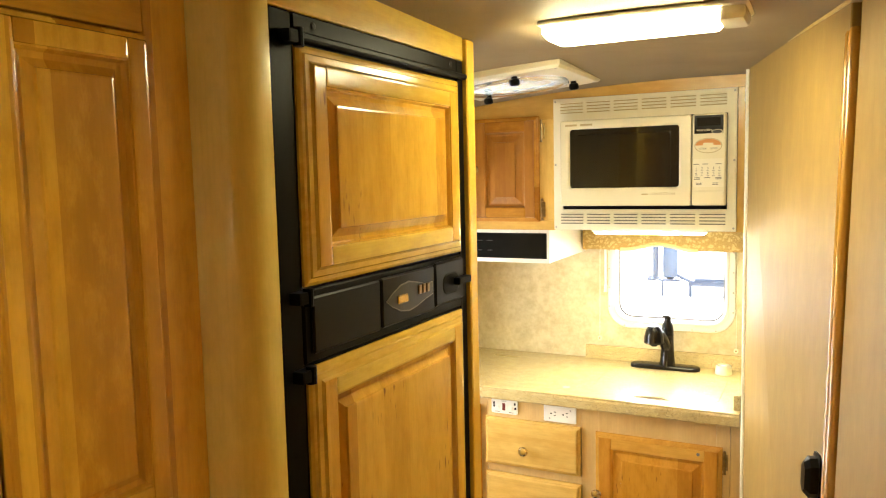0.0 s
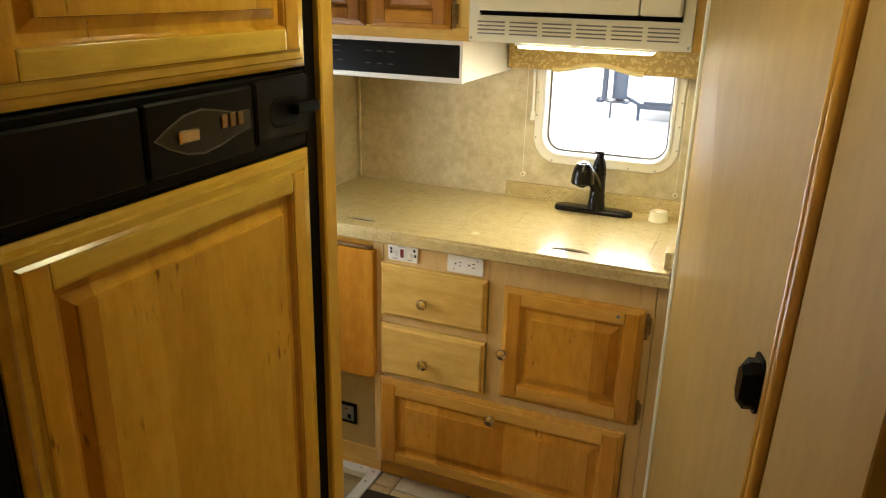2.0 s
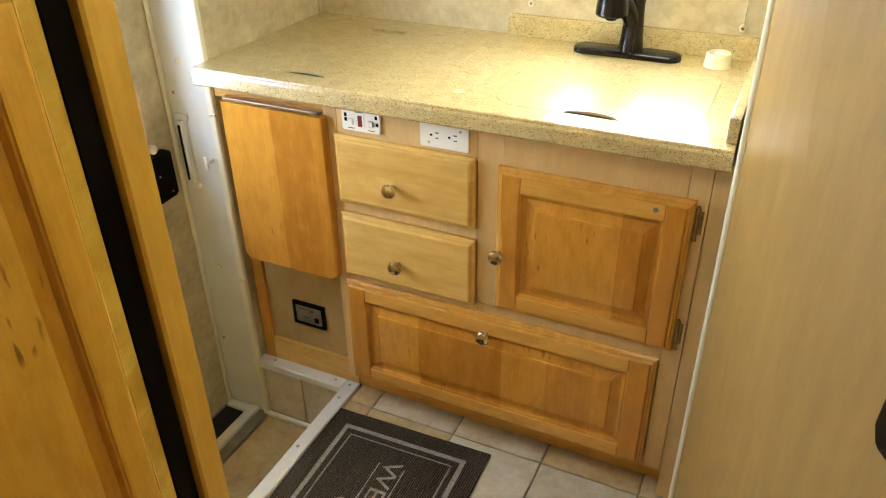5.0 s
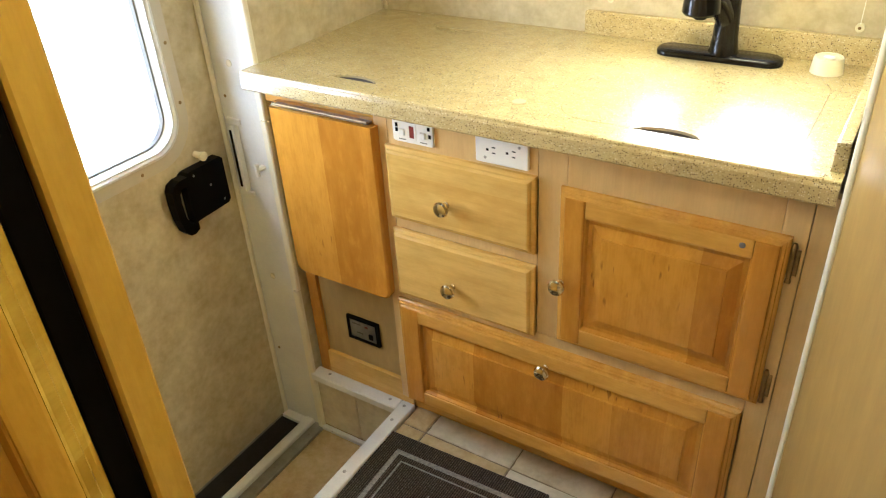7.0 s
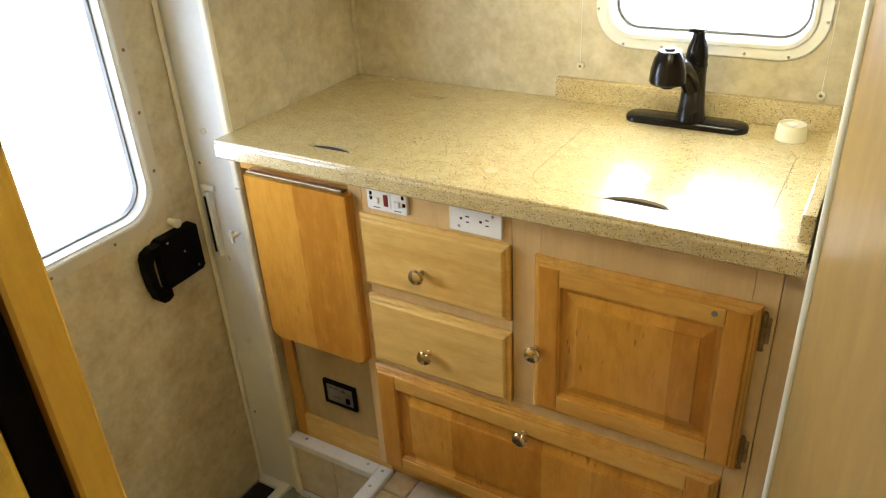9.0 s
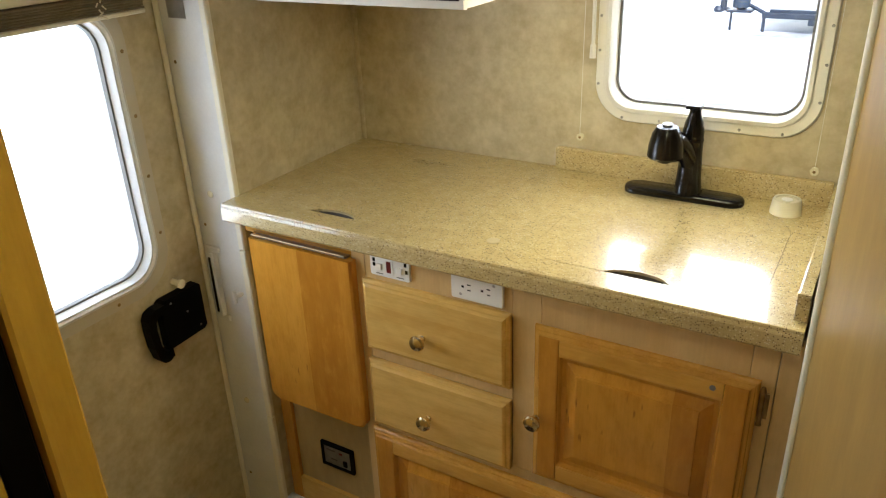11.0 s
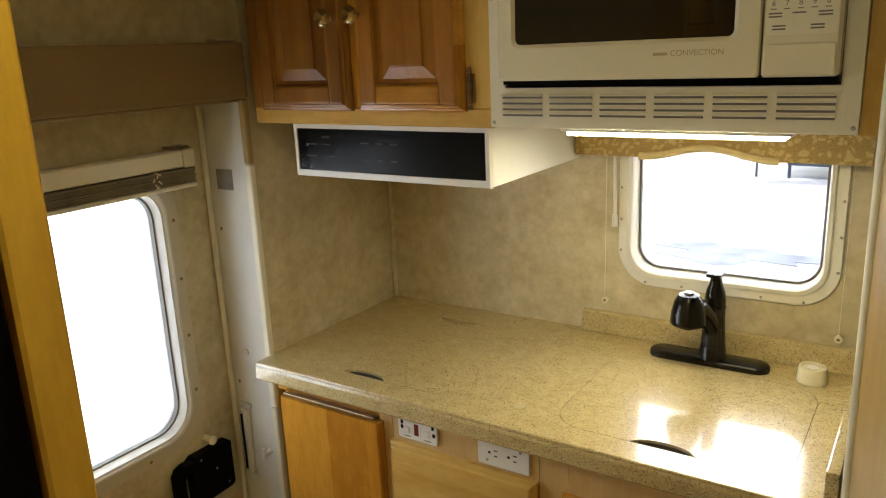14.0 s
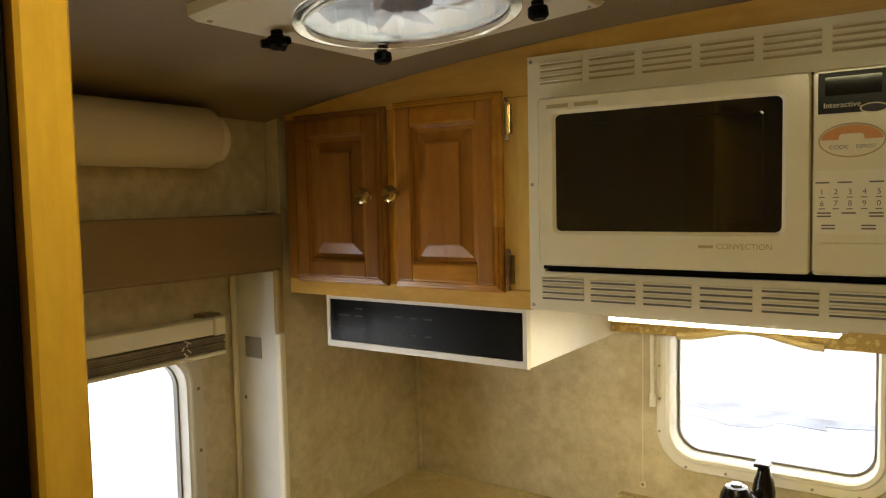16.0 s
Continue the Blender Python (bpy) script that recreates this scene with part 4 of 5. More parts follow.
def build_rear_window():
    win = thing("window_rear", (-0.11, YB, 1.0), "rounded rear window in a cream surround with screws", "window", "", "structure")
    a = (-0.3335, 0.1135, 0.9925, 1.3695)

    def ring(i, r):
        return rounded(a[0] + i, a[1] - i, a[2] + i, a[3] - i, r, 8)

    frame_ob = part("window_frame", loops([(ring(0, 0.080), YB - 0.0005), (ring(0.003, 0.078), YB - 0.006), (ring(0.021, 0.062), YB - 0.007), (ring(0.024, 0.060), YB - 0.012), (ring(0.031, 0.055), YB - 0.013), (ring(0.034, 0.053), YB - 0.009), (ring(0.040, 0.048), YB + 0.045), (ring(0.020, 0.060), YB + 0.049)], "y", None, True), "ivory", win, "", True)
    part("gasket", loops([(ring(0.0385, 0.048), YB + 0.020), (ring(0.0425, 0.046), YB + 0.020), (ring(0.0425, 0.046), YB + 0.026), (ring(0.0385, 0.048), YB + 0.026)], "y", None, True), "grey_ink", frame_ob)
    pane = part("pane", sheet(ring(0.0395, 0.047), "y", YB + 0.028, YB + 0.032), "glass", win)
    pane.visible_shadow = False
    for x in (-0.27, -0.19, -0.11, -0.03, 0.05):
        screw((x, YB - 0.0067, 1.002), "-y", win, 0.003)
    for z in (1.07, 1.14, 1.21, 1.28):
        screw((-0.326, YB - 0.0067, z), "-y", win, 0.003)
        screw((0.106, YB - 0.0067, z), "-y", win, 0.003)


def build_valance():
    val = thing("window_valance", (-0.12, 2.92, 1.27), "gold leaf-pattern brocade window valance with arched piping", "valance")

    def low(x):
        s = (x + 0.135) / 0.125
        return 1.287 + (0.020 * (0.5 + 0.5 * math.cos(math.pi * s)) if abs(s) < 1 else 0.0)

    xs = [-0.410 + 0.56 * k / 40 for k in range(41)]
    part("fabric_board", sheet([(x, low(x)) for x in xs] + [(0.150, 1.388), (-0.410, 1.388)], "y", 2.900, 2.912), "brocade", val)
    part("return_end", box(-0.4105, -0.400, 2.9125, YB - 0.001, 1.289, 1.388, 0.002), "brocade", val)
    bm = bmesh.new()
    rings = [[bm.verts.new((x, 2.899 + 0.0055 * math.cos(k * math.pi / 4), low(x) + 0.002 + 0.0075 * math.sin(k * math.pi / 4))) for k in range(8)] for x in xs if -0.28 < x < 0.01]
    for p, q in zip(rings, rings[1:]):
        for k in range(8):
            bm.faces.new((p[k], p[(k + 1) % 8], q[(k + 1) % 8], q[k]))
    bm.faces.new(rings[0])
    bm.faces.new(rings[-1])
    tidy(bm)
    part("piping", bm, "piping", val, "pale gold piping along the arch")


def build_cords():
    blind = thing("blind_cords", (-0.33, YB, 0.93), "thin white blind cords with a clear wand beside the window", "blind cord")
    part("wand", rod((-0.338, YB - 0.018, 1.286), (-0.337, YB - 0.018, 1.150), 0.0042, 8), "white", blind)
    part("wand_grip", rod((-0.337, YB - 0.018, 1.152), (-0.337, YB - 0.018, 1.125), 0.006, 10, 0.007), "white", blind)
    for x, z in ((-0.362, 0.947), (0.117, 0.936)):
        part("cord", rod((x + 0.002, YB - 0.010, 1.30), (x, YB - 0.008, z), 0.0006, 6), "white", blind)
        button = part("cleat", lathe([(0.008, 0), (0.008, 0.008), (0.005, 0.009), (0.005, 0.006)], (x, YB, z), "-y", 14), "cream", blind)
        screw((x, YB - 0.0088, z), "-y", button, 0.003, "old_brass")


build_rear_window()
build_valance()
build_cords()

# ---- wall cabinets, hood, microwave ----


def build_wall_cabinet():
    cab = thing("wall_cabinet", (-0.66, 2.7, 1.385), "amber maple wall cabinet with two raised-panel doors", "cabinet")
    xl, xr, zb, zt = -0.940, -0.384, 1.386, 1.75
    part("body", box(xl, xr, UPPER + 0.0205, YB - 0.001, zb + 0.012, zt, 0.001), "panel_side", cab)
    part("bottom", box(xl, xr, UPPER + 0.0205, YB - 0.001, zb, zb + 0.0115, 0.001), "honey_h", cab)
    part("bottom_rail", box(xl, xr, UPPER, UPPER + 0.02, zb, 1.418, 0.002), "pale_h", cab)
    part("stile", box(xl, -0.905, UPPER, UPPER + 0.02, 1.4185, 1.735, 0.001), "amber_shaded_v", cab)
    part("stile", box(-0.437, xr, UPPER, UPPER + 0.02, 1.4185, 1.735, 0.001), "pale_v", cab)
    part("stile", box(-0.685, -0.652, UPPER + 0.001, UPPER + 0.02, 1.4185, 1.735, 0.001), "honey_v", cab)
    # top rail follows the arched ceiling
    xs = [xl + (0.185 - xl) * k / 24 for k in range(25)]
    part("top_rail", sheet([(xl, 1.7355), (-0.3845, 1.7355), (-0.3835, 1.7955), (0.185, 1.7955)] + [(x, ceiling_z(x, 2.5) - 0.001) for x in xs[::-1]], "y", UPPER, UPPER + 0.02), "pale_h", cab)
    front = UPPER - 0.018
    one = raised_door(cab, -0.910, -0.678, 1.413, 1.742, front, "-y", "amber_shaded_v", "amber_shaded_v", "amber_shaded_v", 0.045, 0.045)
    knob(one, (-0.707, front, 1.580))
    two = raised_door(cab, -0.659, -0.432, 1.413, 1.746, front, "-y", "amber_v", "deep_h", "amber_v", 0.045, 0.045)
    knob(two, (-0.643, front, 1.582))
    for z in (1.70, 1.452):
        hinge(two, (-0.424, UPPER, z), "brass" if z > 1.6 else "old_brass")
    return cab


def build_hood():
    hood = thing("range_hood", (-0.65, 2.75, 1.272), "white range hood with a black control panel", "range hood")
    part("shell", box(-0.886, -0.417, 2.5535, YB - 0.0008, 1.274, 1.3848, 0.003, 2), "white", hood)
    part("front_frame", loops([(rect(-0.886, -0.417, 1.272, 1.384), 2.553), (rect(-0.886, -0.417, 1.272, 1.384, 0.002), 2.545), (rect(-0.876, -0.427, 1.286, 1.372), 2.545), (rect(-0.875, -0.428, 1.287, 1.371), 2.553)], "y", None, True), "white", hood, "", False)
    panel = part("control_panel", box(-0.8755, -0.4275, 2.5475, 2.5530, 1.2865, 1.3715, 0.0), "black_gloss", hood, "glossy black control panel")
    for x, z, w in ((-0.84, 1.340, 0.03), (-0.80, 1.340, 0.02), (-0.80, 1.355, 0.02), (-0.84, 1.316, 0.03), (-0.79, 1.316, 0.02), (-0.70, 1.345, 0.02), (-0.665, 1.345, 0.018), (-0.63, 1.345, 0.02), (-0.70, 1.312, 0.015), (-0.665, 1.312, 0.015), (-0.63, 1.312, 0.015)):
        part("label_bar", box(x - w / 2, x + w / 2, 2.5470, 2.5476, z - 0.0012, z + 0.0012, 0), "faint_ink", panel)


def build_microwave():
    mw = thing("microwave_oven", (-0.114, 2.7, 1.388), "built-in cream convection microwave in a louvred trim frame", "microwave")
    y = UPPER - 0.006
    X0, X1, Z0, Z1 = -0.384, 0.156, 1.388, 1.795
    bx0, bx1, bz0, bz1 = -0.354, 0.130, 1.464, 1.724
    trim = part("trim_frame", loops([(rect(X0, X1, Z0, Z1), UPPER - 0.0005), (rect(X0, X1, Z0, Z1, 0.001), y), (rect(X0 + 0.029, X1 - 0.025, Z0 + 0.064, Z1 - 0.069), y), (rect(X0 + 0.029, X1 - 0.025, Z0 + 0.064, Z1 - 0.069), UPPER - 0.0005)], "y", None, True), "cream_trim", mw)
    for z0, z1 in ((1.405, 1.441), (1.746, 1.782)):
        part("louvre_recess", box(-0.364, 0.139, y - 0.0008, y + 0.001, z0 - 0.003, z1 + 0.003, 0.0), "cream_trim", trim)
        for g in range(6):
            gx = -0.360 + g * 0.0832
            for r in range(4):
                zz = z0 + 0.004 + r * (z1 - z0 - 0.008) / 3
                # raised strips whose colour imitates shade in the slots, paler in the upper row
                part("slot", box(gx, gx + 0.071, y - 0.0016, y - 0.0002, zz - 0.0016, zz + 0.0016, 0.0), "grey_ink" if z0 < 1.5 else "gold_ink", trim)
                part("louvre", box(gx - 0.001, gx + 0.072, y - 0.0042, y - 0.0004, zz + 0.0017, zz + 0.0048, 0.001), "cream_trim", trim)
    for x in (X0 + 0.007, X1 - 0.007):
        for z in (Z0 + 0.009, (Z0 + Z1) / 2, Z1 - 0.009):
            screw((x, y, z), "-y", trim, 0.0032)
    part("cavity", box(X0 + 0.02, X1 - 0.02, UPPER + 0.03, YB - 0.03, Z0 + 0.06, Z1 - 0.04, 0), "black", mw)
    part("gap_shadow", box(bx0 + 0.002, bx1 - 0.002, UPPER - 0.003, UPPER + 0.028, bz0 - 0.011, bz1 + 0.002, 0.0), "black", mw)
    f = 2.464  # front of the door
    split = 0.0365
    # the door: a moulded rim round the dark glass
    gx0, gx1, gz0, gz1 = -0.322, 0.001, 1.519, 1.696
    o, i = rounded(bx0, split - 0.001, bz0, bz1, 0.006, 5), rounded(gx0, gx1, gz0, gz1, 0.008, 5)
    mid = rounded(gx0 - 0.006, gx1 + 0.006, gz0 - 0.006, gz1 + 0.006, 0.012, 5)
    o2 = rounded(bx0 + 0.004, split - 0.003, bz0 + 0.003, bz1 - 0.003, 0.006, 5)
    door = part("door", loops([(o, UPPER - 0.004), (o, f + 0.005), (o2, f), (mid, f), (i, f + 0.004), (i, UPPER - 0.004)], "y", None, True), "cream", mw)
    part("glass", box(gx0 - 0.001, gx1 + 0.001, f + 0.0035, f + 0.006, gz0 - 0.001, gz1 + 0.001, 0), "oven_glass", door, "dark reflective oven glass")
    part("mesh_field", loops([(rounded(gx0 + 0.022, gx1 - 0.022, gz0 + 0.016, gz1 - 0.016, 0.006, 4), f + 0.0034), (rounded(gx0 + 0.024, gx1 - 0.024, gz0 + 0.018, gz1 - 0.018, 0.006, 4), f + 0.0032)], "y"), "oven_glass", door)
    part("brand_mark", box(-0.336, -0.300, f - 0.0004, f + 0.0003, 1.7065, 1.7125, 0), "gold_ink", door)
    part("brand_mark", box(-0.290, -0.252, f - 0.0004, f + 0.0003, 1.7065, 1.7125, 0), "gold_ink", door)
    writing("CONVECTION", 0.011, (-0.045, f - 0.0002, 1.4985), FACE_Y, "gold_ink", door, squeeze=1.0)
    part("wave_mark", box(-0.105, -0.085, f - 0.0004, f + 0.0003, 1.496, 1.500, 0), "gold_ink", door)
    part("door_shadow_gap", box(bx0 + 0.004, bx1, f + 0.012, UPPER - 0.004, bz0 - 0.006, bz0 - 0.0005, 0), "black", mw)
    # control side
    p = part("control_panel", loops([(rounded(split + 0.001, bx1, bz0, bz1, 0.006, 5), UPPER - 0.004), (rounded(split + 0.001, bx1, bz0, bz1, 0.006, 5), f + 0.005), (rounded(split + 0.003, bx1 - 0.004, bz0 + 0.003, bz1 - 0.003, 0.006, 5), f)], "y"), "cream", mw)
    part("display", box(0.044, 0.122, f - 0.0012, f + 0.001, 1.668, 1.719, 0.0005), "black_gloss", p, "dark display window")
    part("display_glass", box(0.052, 0.114, f - 0.0018, f - 0.0012, 1.690, 1.713, 0.0), "oven_glass", p)
    writing("Interactive", 0.0098, (0.071, f - 0.0015, 1.678), FACE_Y, "pale_ink", p)
    part("custom_oval", loops([([(0.106 + 0.0155 * math.cos(2 * math.pi * k / 24), 1.672 + 0.0065 * math.sin(2 * math.pi * k / 24)) for k in range(24)], d) for d in (f - 0.001, f - 0.0022)], "y"), "pale_ink", p)
    part("custom_oval_core", loops([([(0.106 + 0.0135 * math.cos(2 * math.pi * k / 24), 1.672 + 0.005 * math.sin(2 * math.pi * k / 24)) for k in range(24)], d) for d in (f - 0.002, f - 0.0026)], "y"), "faint_ink", p)
    cx, cz = 0.082, 1.634
    part("menu_oval", loops([([(cx + 0.0375 * math.cos(2 * math.pi * k / 32), cz + 0.0215 * math.sin(2 * math.pi * k / 32)) for k in range(32)], d) for d in (f + 0.001, f - 0.0006)], "y"), "gold_ink", p)
    part("menu_oval_face", loops([([(cx + 0.0355 * math.cos(2 * math.pi * k / 32), cz + 0.0195 * math.sin(2 * math.pi * k / 32)) for k in range(32)], d) for d in (f - 0.0005, f - 0.0010)], "y"), "pale_ink", p)
    part("menu_band", loops([([(cx + 0.0345 * math.cos(math.pi * k / 20), cz + 0.001 + 0.0175 * math.sin(math.pi * k / 20)) for k in range(21)], d) for d in (f - 0.0009, f - 0.0014)], "y"), "orange_ink", p)
    part("menu_button", loops([(rounded(cx - 0.014, cx + 0.014, cz - 0.002, cz + 0.008, 0.004, 4), d) for d in (f - 0.0013, f - 0.0022)], "y"), "pale_ink", p)
    writing("COOK", 0.0072, (cx - 0.014, f - 0.0012, cz - 0.0085), FACE_Y, "grey_ink", p)
    writing("DEFROST", 0.0066, (cx + 0.016, f - 0.0012, cz - 0.0085), FACE_Y, "grey_ink", p, squeeze=0.8)
    part("keypad", loops([(rounded(0.0415, 0.124, 1.517, 1.597, 0.003, 3), f + 0.0005), (rounded(0.0415, 0.124, 1.517, 1.597, 0.003, 3), f - 0.0004)], "y"), "cream_trim", p)
    for r, row in enumerate(("12345", "67890")):
        for k, c in enumerate(row):
            x, z = 0.0495 + 0.0158 * k, 1.570 - 0.0145 * r
            writing(c, 0.0098, (x, f - 0.0006, z), FACE_Y, "grey_ink", p, "key_digit")
            part("key_caption", box(x - 0.0035, x + 0.0035, f - 0.0009, f - 0.0003, z - 0.0072, z - 0.0060, 0), "grey_ink", p)
    for z, xs in ((1.582, (0.05, 0.075, 0.11)), (1.5435, (0.052, 0.080, 0.110)), (1.5395, (0.052, 0.110)), (1.528, (0.057, 0.102)), (1.524, (0.057, 0.102))):
        for x in xs:
            part("key_caption", box(x - 0.008, x + 0.008, f - 0.0009, f - 0.0003, z - 0.001, z + 0.001, 0), "grey_ink", p)
    part("open_button", loops([(rounded(0.041, 0.125, 1.469, 1.506, 0.004, 4), f + 0.002), (rounded(0.041, 0.125, 1.469, 1.506, 0.004, 4), f - 0.0015), (rounded(0.042, 0.124, 1.470, 1.505, 0.004, 4), f - 0.0022)], "y"), "cream", p, "wide blank door button")


def build_upper_right():
    frame_ob = thing("microwave_surround", (0.17, 2.6, 1.386), "maple stile and base board round the microwave", "cabinet frame")
    part("stile", box(0.1562, 0.186, UPPER + 0.0005, UPPER + 0.02, 1.386, 1.795, 0.001), "pale_v", frame_ob)
    part("base_board", box(-0.383, 0.186, UPPER + 0.0205, YB - 0.001, 1.389, 1.4015, 0.001), "panel_pale", frame_ob)
    part("cover", box(-0.383, 0.186, UPPER + 0.0205, UPPER + 0.0295, 1.402, 1.41, 0), "panel_pale", frame_ob)
    strip = thing("under_cabinet_light", (-0.10, 2.56, 1.374), "lit white strip light under the microwave cabinet", "light")
    part("housing", box(-0.270, 0.075, 2.518, 2.610, 1.381, 1.3885, 0.001), "white", strip)
    part("diffuser", box(-0.262, 0.064, 2.524, 2.604, 1.374, 1.3808, 0.002, 2), "strip", strip, "glowing warm diffuser")


build_wall_cabinet()
build_hood()
build_microwave()
build_upper_right()

# ---- ceiling fittings ----


def build_ceiling_light():
    z = ceiling_z(0.06, 1.67)
    lamp = thing("ceiling_light", (0.065, 1.67, z), "lit fluorescent ceiling light with a long warm diffuser", "ceiling light")
    part("base", box(-0.125, 0.255, 1.605, 1.735, z - 0.010, z - 0.0005, 0.003), "white", lamp)
    o, i = rounded(-0.118, 0.205, 1.61, 1.73, 0.012, 4), rounded(-0.110, 0.198, 1.618, 1.722, 0.012, 4)
    part("diffuser", loops([(o, z - 0.0105), (o, z - 0.024), (i, z - 0.034)], "z"), "lamp", lamp, "glowing warm diffuser")
    part("clear_end", loops([(rounded(0.2055, 0.250, 1.612, 1.728, 0.008, 3), z - 0.0105), (rounded(0.2055, 0.250, 1.612, 1.728, 0.008, 3), z - 0.023), (rounded(0.2055, 0.246, 1.618, 1.722, 0.008, 3), z - 0.031)], "z"), "cream", lamp)


# angle and distance of each knob from the middle of the vent, and whether it has wings
VENT_KNOBS = ((140.5, 0.165, False), (207, 0.174, True), (33, 0.165, False), (290, 0.165, False))


def build_vent():
    cx, cy = (VX0 + VX1) / 2, (VY0 + VY1) / 2
    z = ceiling_z(cx, cy) - 0.004
    vent = thing("roof_vent", (cx, cy, z), "square cream roof vent with a clear fan dome and black knobs", "roof vent")
    tilt = Matrix.Translation((cx, cy, z)) @ Matrix.Rotation(-math.atan(0.085), 4, "Y")

    def put(name, bm, material, parent=vent, label="", smooth=False):
        bm.transform(tilt)
        return part(name, bm, material, parent, label, smooth)

    n = 8
    sq, circ = [], []
    for k in range(4 * n):
        a = radians(45 + 90 * k / n)
        c, s = math.cos(a), math.sin(a)
        m = 0.190 / max(abs(c), abs(s))
        sq.append((c * m, s * m))
        circ.append((0.145 * c, 0.145 * s))
    in_sq = [(u * 0.965, v * 0.965) for u, v in sq]
    put("garnish", loops([(sq, 0.004), (sq, -0.006), (in_sq, -0.013), (circ, -0.013), (circ, 0.03), (sq, 0.012)], "z", None, True), "cream_trim")
    rim = [(u * 0.90, v * 0.90) for u, v in circ]
    put("dome_ring", loops([(circ, -0.0135), ([(u * 1.01, v * 1.01) for u, v in circ], -0.021), (rim, -0.023), (rim, -0.012)], "z", None, True), "clear", vent, "", True)
    for k in range(10):
        a0 = 2 * math.pi * k / 10
        bm = bmesh.new()
        vs = []
        for r in (0.03, 0.128):
            for da, dz in ((0.0, 0.0), (0.26, 0.010), (0.50, 0.022)):
                vs.append(bm.verts.new((r * math.cos(a0 + da), r * math.sin(a0 + da), 0.005 + dz)))
        for j in range(2):
            bm.faces.new((vs[j], vs[j + 1], vs[j + 4], vs[j + 3]))
        bmesh.ops.solidify(bm, geom=bm.faces[:], thickness=0.002)
        put("fan_blade", bm, "white")
    put("fan_hub", lathe([(0.034, 0.0), (0.036, 0.012), (0.036, 0.03), (0.02, 0.034)], (0, 0, 0.0), "z", 20), "white")
    put("screen", rod((0, 0, -0.014), (0, 0, -0.0125), 0.131, 32), "smoke", vent, "clear grey screen")
    lid = put("roof_lid", loops([([(u * 1.05, v * 1.05) for u, v in circ], 0.085), ([(u * 0.9, v * 0.9) for u, v in circ], 0.10), ([(u * 0.3, v * 0.3) for u, v in circ], 0.11)], "z"), "smoke", vent, "", True)
    lid.visible_shadow = False
    put("roof_collar", loops([(in_sq, 0.03), (in_sq, 0.09), ([(u * 0.93, v * 0.93) for u, v in in_sq], 0.09), ([(u * 0.93, v * 0.93) for u, v in in_sq], 0.03)], "z", None, True), "white")
    for a, r, winged in VENT_KNOBS:
        x, y = r * math.cos(radians(a)), r * math.sin(radians(a))
        bm = lathe([(0.008, 0), (0.008, -0.006), (0.013, -0.009), (0.0135, -0.020), (0.009, -0.024)], (x, y, -0.0125), "z", 12)
        if winged:
            for k in range(3):
                b = radians(a + 30 + 120 * k)
                rod((x + 0.007 * math.cos(b), y + 0.007 * math.sin(b), -0.029), (x + 0.021 * math.cos(b), y + 0.021 * math.sin(b), -0.030), 0.0075, 8, 0.0055, bm)
        put("knob", bm, "black", vent, "black winged screen knob" if winged else "black screen knob")
    for sx in (-1, 1):
        for sy in (-1, 1):
            put("screw", lathe([(0.0045, 0), (0.003, -0.002)], (sx * 0.172, sy * 0.172, -0.0125), "z", 8), "alu")


build_ceiling_light()
build_vent()

# ---- refrigerator wall ----
FRX = -0.283


